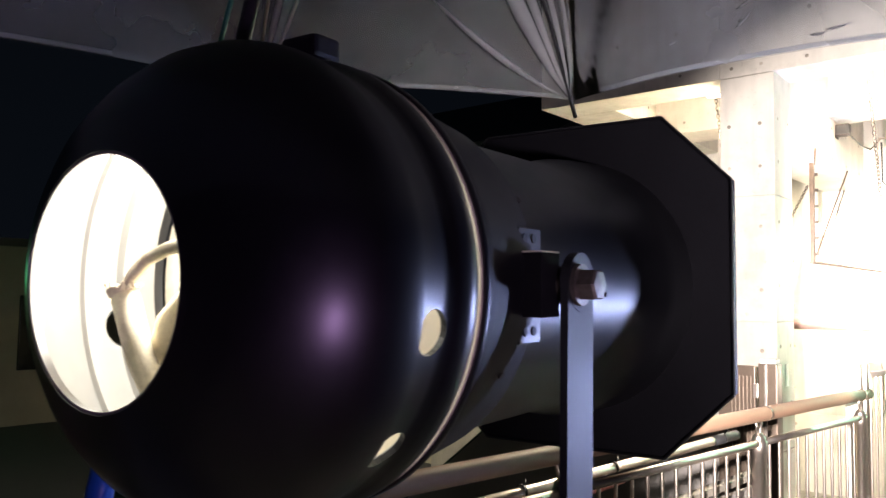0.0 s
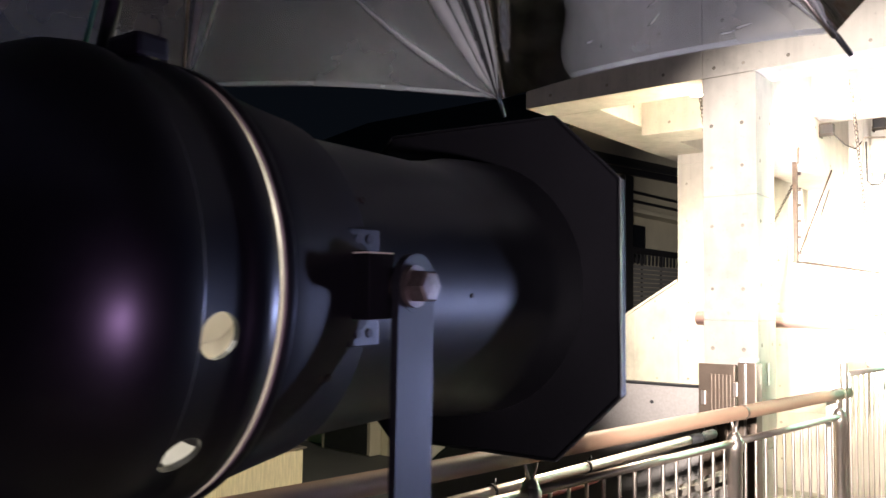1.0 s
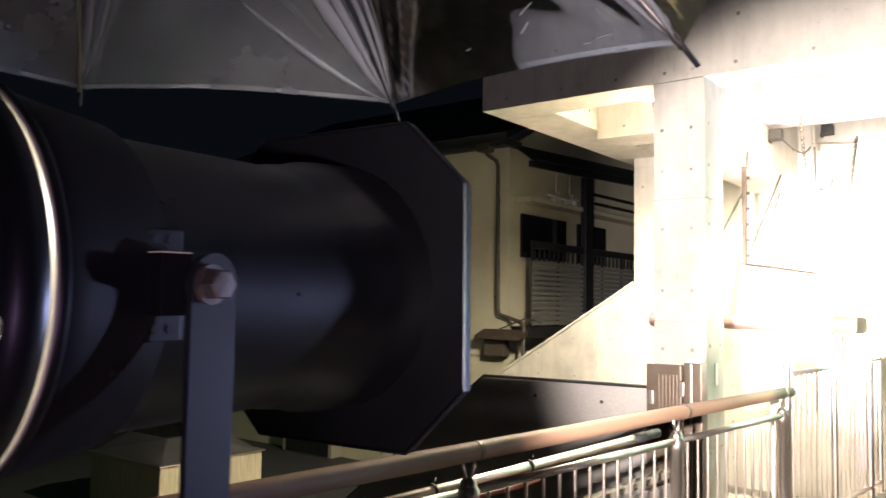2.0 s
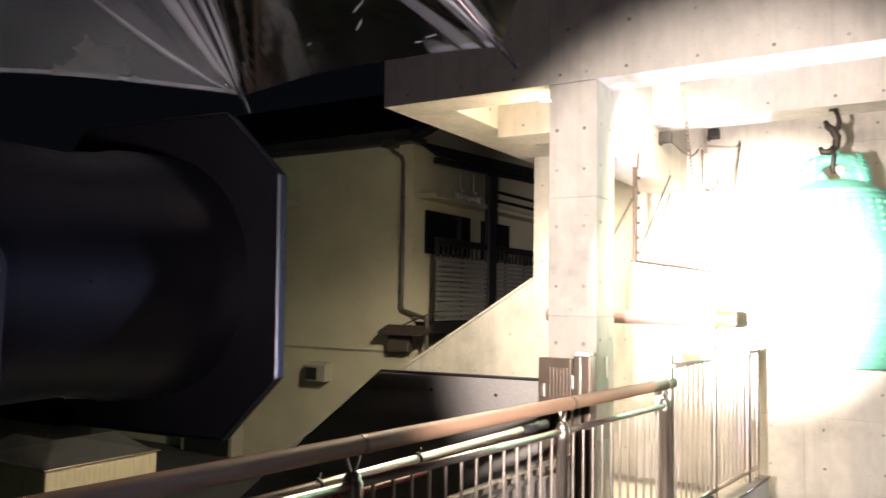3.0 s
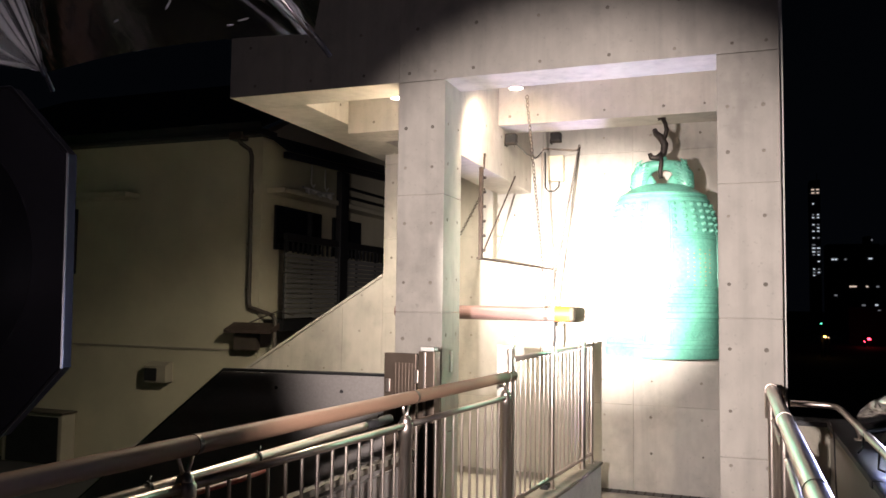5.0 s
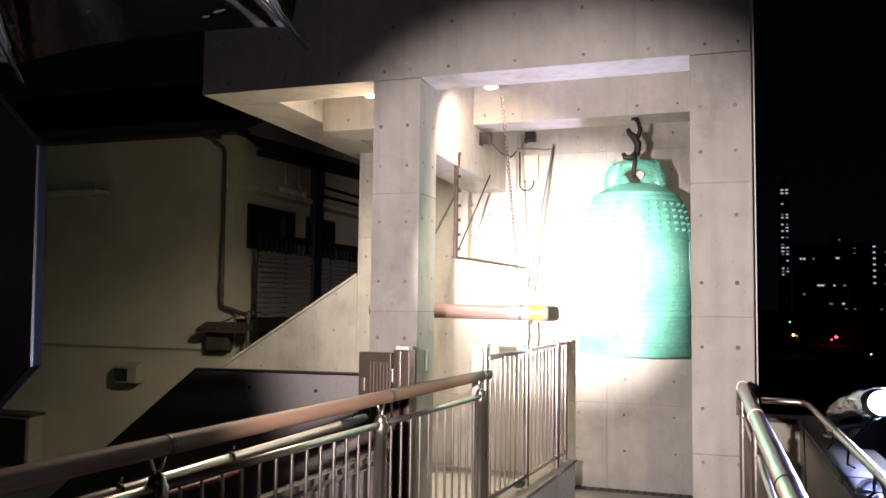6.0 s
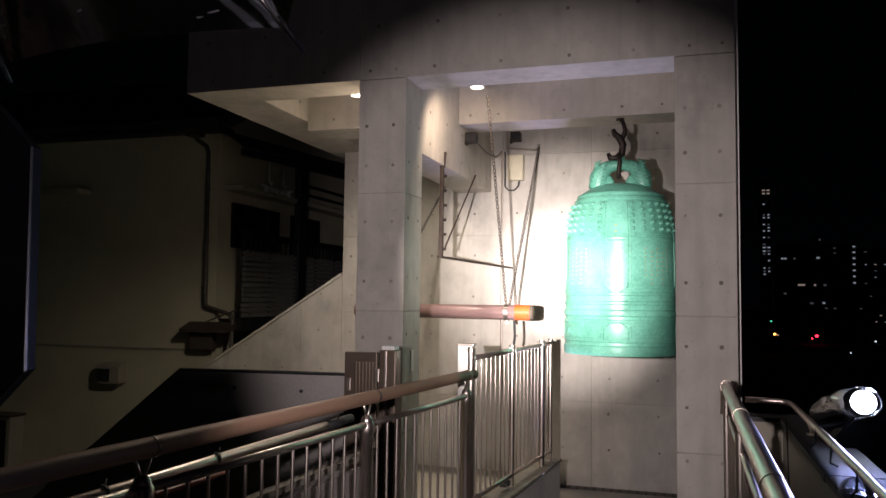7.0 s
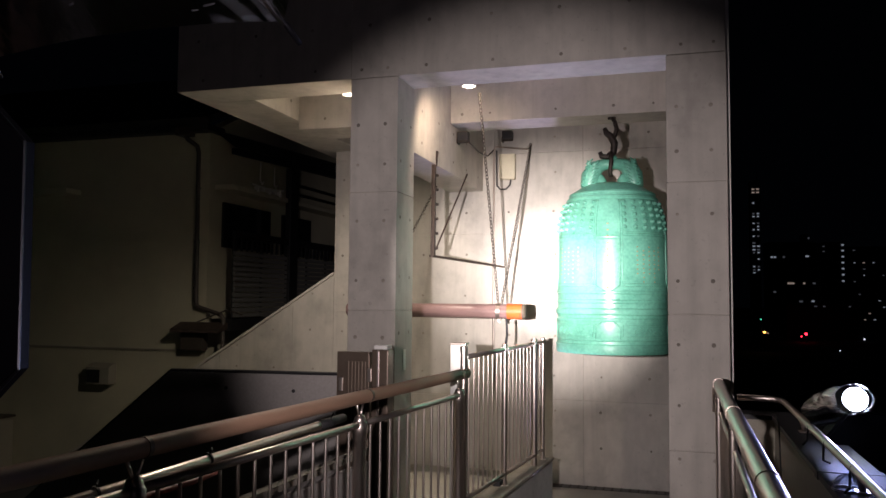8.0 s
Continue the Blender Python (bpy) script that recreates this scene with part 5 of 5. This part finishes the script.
part("heater_box", box(-5.56, -5.22, HY - 0.14, HY - 0.01, 1.10, 1.32, 0.02), PIPE_BROWN, house, "rusty brown meter box")
part("boiler_pipe", tube([(-5.30, HY - 0.16, 1.46), (-5.1, HY - 0.14, 1.54), (-4.9, HY - 0.1, 1.62), (-4.8, HY + 0.1, 1.56)], 0.010, 8), PIPE_BROWN, house)
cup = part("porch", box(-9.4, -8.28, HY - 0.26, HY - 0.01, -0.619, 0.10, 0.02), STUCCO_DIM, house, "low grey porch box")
part("porch_door", box(-9.3, -8.34, HY - 0.275, HY - 0.261, -0.6, 0.06, 0.005), SASH, cup)
part("porch_ledge", box(-9.44, -8.25, HY - 0.29, HY - 0.01, 0.101, 0.13, 0.006), PIPE_BROWN, cup)

# veranda on the side wall, seen past the stair parapet
ver = thing("veranda", "dark timber and aluminium veranda with slatted panels and laundry rails", "veranda")
VX = HX1 + 0.002
VO = -5.0
part("window", box(VX, VX + 0.05, 9.60, 10.85, 2.45, 3.06, 0.01), DARK_GLASS, ver, "unlit dark window")
part("window", box(VX, VX + 0.05, 11.25, 12.2, 2.45, 3.06, 0.01), DARK_GLASS, ver)
part("floor", box(VX, VO + 0.03, 9.42, 13.6, 1.35, 1.50), SASH, ver)
part("top_beam", prism([(VO, 9.38, 3.66), (VO, 13.6, 3.86), (VO, 13.6, 3.98), (VO, 9.38, 3.74)], (0.06, 0, 0)), SASH, ver)
part("roof_sheet", prism([(VX, 9.38, 3.98), (VX, 13.6, 4.2), (VO + 0.05, 13.6, 3.99), (VO + 0.05, 9.38, 3.75)], (0, 0, 0.02)), ROOF_DARK, ver)
part("awning_slab", box(VX, VO + 0.02, 9.42, 13.6, 3.20, 3.27, 0.01), STUCCO, ver, "pale ledge over the windows")
part("post", box(VO - 0.02, VO + 0.07, 10.92, 11.17, -7, 3.72, 0.008), SASH, ver)
part("post", box(VO - 0.02, VO + 0.07, 13.3, 13.5, -7, 3.8, 0.008), SASH, ver)
for z in (3.36, 3.50):
    part("pole", tube([(VO + 0.02, 11.18, z), (VO + 0.02, 13.3, z + 0.02)], 0.022, 8), SASH, ver)
part("guard_rail", box(VO - 0.01, VO + 0.05, 9.45, 13.6, 2.56, 2.66, 0.01), SASH, ver)
for i in range(30):
    y = 9.5 + i * 0.135
    part("guard_bar", box(VO + 0.01, VO + 0.03, y, y + 0.03, 2.40, 2.56), SASH, ver)
for i in range(13):
    z = 1.52 + i * 0.068
    part("slat", box(VO + 0.0, VO + 0.025, 9.48, 13.5, z, z + 0.054, 0.004), SLAT_GREY, ver)
for y in (9.48, 10.2, 11.6, 12.3, 13.0):
    part("stile", box(VO - 0.02, VO - 0.0005, y, y + 0.05, 1.5, 2.56, 0.004), SASH, ver)
lr = thing("laundry_hanger", "pale plastic laundry hanger on white hooks under the veranda roof", "hanger")
for y in (10.13, 10.53):
    part("hook", tube([(VO, y, 3.68), (VO, y, 3.42), (VO, y + 0.06, 3.37), (VO, y + 0.1, 3.42)], 0.011, 6), WHITE_STEEL, lr)
part("rack", tube([(VO, 9.9, 3.34), (VO + 0.05, 10.3, 3.31), (VO, 10.8, 3.36)], 0.018, 6), WHITE_STEEL, lr)
for k in range(5):
    part("clip", box(VO - 0.02, VO + 0.04, 10.0 + k * 0.16, 10.06 + k * 0.16, 3.25 + 0.02 * (k % 2), 3.34, 0.01), WHITE_STEEL, lr)

# ---------------------------------------------------------------- lower roof with skylight
low = tagged(part("lower_roof", box(-16.0, -3.6, 3.0, HY - 0.02, -2.0, -0.62), COPING), "flat roof below the deck beside the house", "roof", kind="structure")
sky = thing("skylight", "pyramid acrylic skylight on a weathered plywood curb", "skylight")
part("curb", box(-8.40, -7.00, 5.25, 6.62, -0.619, 0.0, 0.02), TIMBER_BOX, sky)
part("flashing", box(-8.43, -6.97, 5.22, 6.65, 0.001, 0.022, 0.008), STEEL, sky)
bm = bmesh.new()
base_v = [bm.verts.new(v) for v in ((-8.38, 5.28, 0.023), (-7.03, 5.28, 0.023), (-7.03, 6.58, 0.023), (-8.38, 6.58, 0.023))]
top_v = [bm.verts.new(v) for v in ((-8.1, 5.55, 0.24), (-7.35, 5.55, 0.24), (-7.35, 6.30, 0.24), (-8.1, 6.30, 0.24))]
for i in range(4):
    bm.faces.new((base_v[i], base_v[(i + 1) % 4], top_v[(i + 1) % 4], top_v[i]))
bm.faces.new(top_v)
part("dome", bm, DOME_PLASTIC, sky, "clear pyramid cover")

# ---------------------------------------------------------------- far surroundings
far_house = thing("apartment_block", "dim apartment block behind planting", "building")
part("wall", box(-34, -16, 14, 24, -7, 3.4), STUCCO_DIM, far_house)
part("roof", box(-34.4, -15.6, 13.6, 24.4, 3.4, 3.8, 0.05), ROOF_DARK, far_house)
for i in range(7):
    for z in (-0.8, 1.5):
        part("window", box(-33 + i * 2.5, -31.6 + i * 2.5, 13.93, 13.99, z, z + 1.3, 0.02), DARK_GLASS, far_house)
    part("balcony", box(-33.2 + i * 2.5, -31.2 + i * 2.5, 13.2, 13.92, -1.2, -0.9, 0.02), STUCCO_DIM, far_house)

leaf_v, leaf_f = [], []
rng = random.Random(5)
for i in range(5200):
    c = Vector((rng.uniform(-24, -6), rng.uniform(-1, 9), 0))
    c.z = -3.2 + 1.6 * noise.noise(Vector((c.x * 0.35, c.y * 0.35, 3))) + rng.uniform(-1.4, 0.3)
    d1 = Vector((rng.gauss(0, 1), rng.gauss(0, 1), rng.gauss(0, 1))).normalized() * rng.uniform(0.08, 0.2)
    d2 = d1.orthogonal().normalized() * d1.length * 0.5
    b0 = len(leaf_v)
    leaf_v += [c - d1, c + d2, c + d1, c - d2]
    leaf_f.append((b0, b0 + 1, b0 + 2, b0 + 3))
me = bpy.data.meshes.new("shrubbery")
me.from_pydata(leaf_v, [], leaf_f)
me.materials.append(LEAF)
tagged(new("shrubbery", me), "dark green leafy shrubs below the deck", "shrubs", kind="stuff")

annex = thing("annex", "dim plastered outbuilding with an added green lamp", "building")
part("wall", box(-19.0, -15.2, 1.0, 9.2, -7, 2.7), STUCCO_DIM, annex)
part("roof", box(-19.2, -15.0, 0.8, 9.25, 2.7, 2.85, 0.03), ROOF_DARK, annex)
for y in (3.6, 5.0, 6.4):
    part("window", box(-15.2, -15.15, y, y + 0.9, 0.4, 1.8, 0.02), DARK_GLASS, annex)
# unseen green lamp added to give the wall its green cast
part("added_green_lamp", box(-15.14, -15.05, 3.00, 3.30, 2.15, 2.35, 0.02), LIT_GREEN, annex, "small green lamp added out of view")
lamp("green_fill", "POINT", Matrix.Translation((-14.6, 3.15, 2.1)), 2.2, (0.25, 1.0, 0.35), soft=0.1)

# city lights beyond the open side
rng = random.Random(11)


def far_block(x, y, w, d, h, lit, cols, rows, odds, size):
    """A far tower whose lit windows are glowing panes set in its face."""
    b = thing("distant_tower", "distant dark tower block with scattered lit windows", "building", "city towers")
    part("wall", box(x - w / 2, x + w / 2, y, y + d, -7, h), CITY, b)
    for c in range(cols):
        for r in range(rows):
            if rng.random() > odds:
                continue
            wx = x - w / 2 + w * (c + 0.5) / cols
            wz = h - (r + 0.6) * (h + 4) / rows
            part("window", box(wx - size * rng.uniform(0.6, 1.2), wx + size * rng.uniform(0.6, 1.2), y - 0.15, y - 0.02, wz - size * 0.45, wz + size * 0.45), lit[int(rng.random() * len(lit))], b)


D = 260.0
slim = thing("distant_tower", "slim distant tower with paired lit windows", "building", "city towers")
part("wall", box(22.6, 25.3, D, D + 8, -7, 39.5), CITY, slim)
part("mast", rod((24.6, D + 2, 39.4), (24.6, D + 2, 41.8), 0.10, seg=8), CITY, slim)
for k, z in enumerate((36.6, 35.6, 32.3, 29.0, 28.1, 26.0, 25.0, 24.0, 22.0, 19.9, 18.9, 17.8, 16.9, 14.9, 12.6, 11.6, 10.7)):
    for side, x in enumerate((23.30, 24.62)):
        if (k * 2 + side) % 7 == 5:
            continue
        bright = LIT_WARM if k < 2 else (LIT_COOL if (k + side) % 3 else LIT_DIM)
        w = 0.42 if k in (0, 1, 9, 10, 11) else 0.30
        part("window", box(x - w, x + w, D - 0.15, D - 0.02, z - 0.22, z + 0.22), bright, slim)
stair = thing("distant_tower", "distant block with a column of bright stairwell lamps", "building", "city towers")
part("wall", box(42.2, 48.8, D, D + 8, -7, 20.0), CITY, stair)
for z in (19.0, 17.3, 15.5, 13.7, 11.9, 10.1, 8.2):
    part("window", box(47.75, 48.45, D - 0.15, D - 0.02, z - 0.26, z + 0.26), LIT_COOL, stair)
for x, z in ((42.9, 18.6), (42.9, 17.1)):
    part("window", box(x - 0.3, x + 0.3, D - 0.15, D - 0.02, z - 0.15, z + 0.15), LIT_DIM, stair)
hill = thing("distant_tower", "low distant apartment block with a few lit windows", "building", "city towers")
part("wall", box(27.5, 41.8, D + 6, D + 16, -7, 20.5), CITY, hill)
part("stair_tower", box(38.2, 39.9, D + 8, D + 14, 20.4, 23.0), CITY, hill)
for x, z, w, lit in ((29.0, 15.8, 0.35, LIT_COOL), (29.9, 15.8, 0.35, LIT_COOL), (32.5, 15.8, 0.3, LIT_DIM), (39.2, 16.0, 0.5, LIT_COOL), (34.4, 7.6, 1.0, LIT_WARM), (38.2, 7.6, 0.3, LIT_WARM), (41.0, 7.6, 0.4, LIT_DIM), (29.7, 4.9, 0.4, LIT_DIM), (39.7, 21.6, 0.25, LIT_DIM), (40.6, 2.1, 0.4, LIT_COOL), (37.2, 2.0, 0.5, LIT_DIM)):
    part("window", box(x - w, x + w, D + 5.8, D + 5.98, z - 0.28, z + 0.28), lit, hill)
far_block(55.0, D, 11.5, 8, 18.5, [LIT_COOL, LIT_WARM, LIT_DIM, LIT_DIM], 9, 12, 0.16, 0.30)
far_block(62.5, D - 8, 6.0, 8, 16.0, [LIT_COOL, LIT_COOL, LIT_DIM], 4, 9, 0.45, 0.34)
far_block(70.0, D, 9.0, 8, 22.0, [LIT_COOL, LIT_DIM, LIT_DIM], 5, 10, 0.25, 0.34)
far_block(33.0, D - 60, 16, 8, 1.5, [LIT_WARM, LIT_DIM, LIT_DIM], 9, 5, 0.10, 0.28)


def street_light(x, y, z, material, size, label):
    """A far lamp on its pole."""
    t = thing("street_lamp", label, "street lamp", "far street lamps")
    part("pole", rod((x, y, -7), (x, y, z), 0.12, seg=8), CITY, t)
    part("head", lathe([(0, 0.0), (0.15 * size, size * 0.8), (size, size), (1.6 * size, size * 0.5), (1.7 * size, 0.0)], (x, y, z), (0, 0, 1), 10), material, t)


street_light(27.6, 190, -5.5, LIT_RED, 0.34, "distant red warning light on a pole")
street_light(26.7, 190, -5.95, LIT_RED, 0.18, "distant red warning light on a pole")
street_light(15.2, 150, -3.75, LIT_ORANGE, 0.22, "distant amber lamp on a pole")
street_light(15.75, 150, -3.85, LIT_WARM, 0.16, "distant warm lamp on a pole")
street_light(14.65, 150, -1.45, LIT_GREEN, 0.15, "distant green signal on a pole")
street_light(41.2, 200, -6.7, LIT_LAMP, 0.22, "distant white lamp on a pole")
street_light(27.2, 150, -6.6, LIT_LAMP, 0.13, "distant white lamp on a pole")
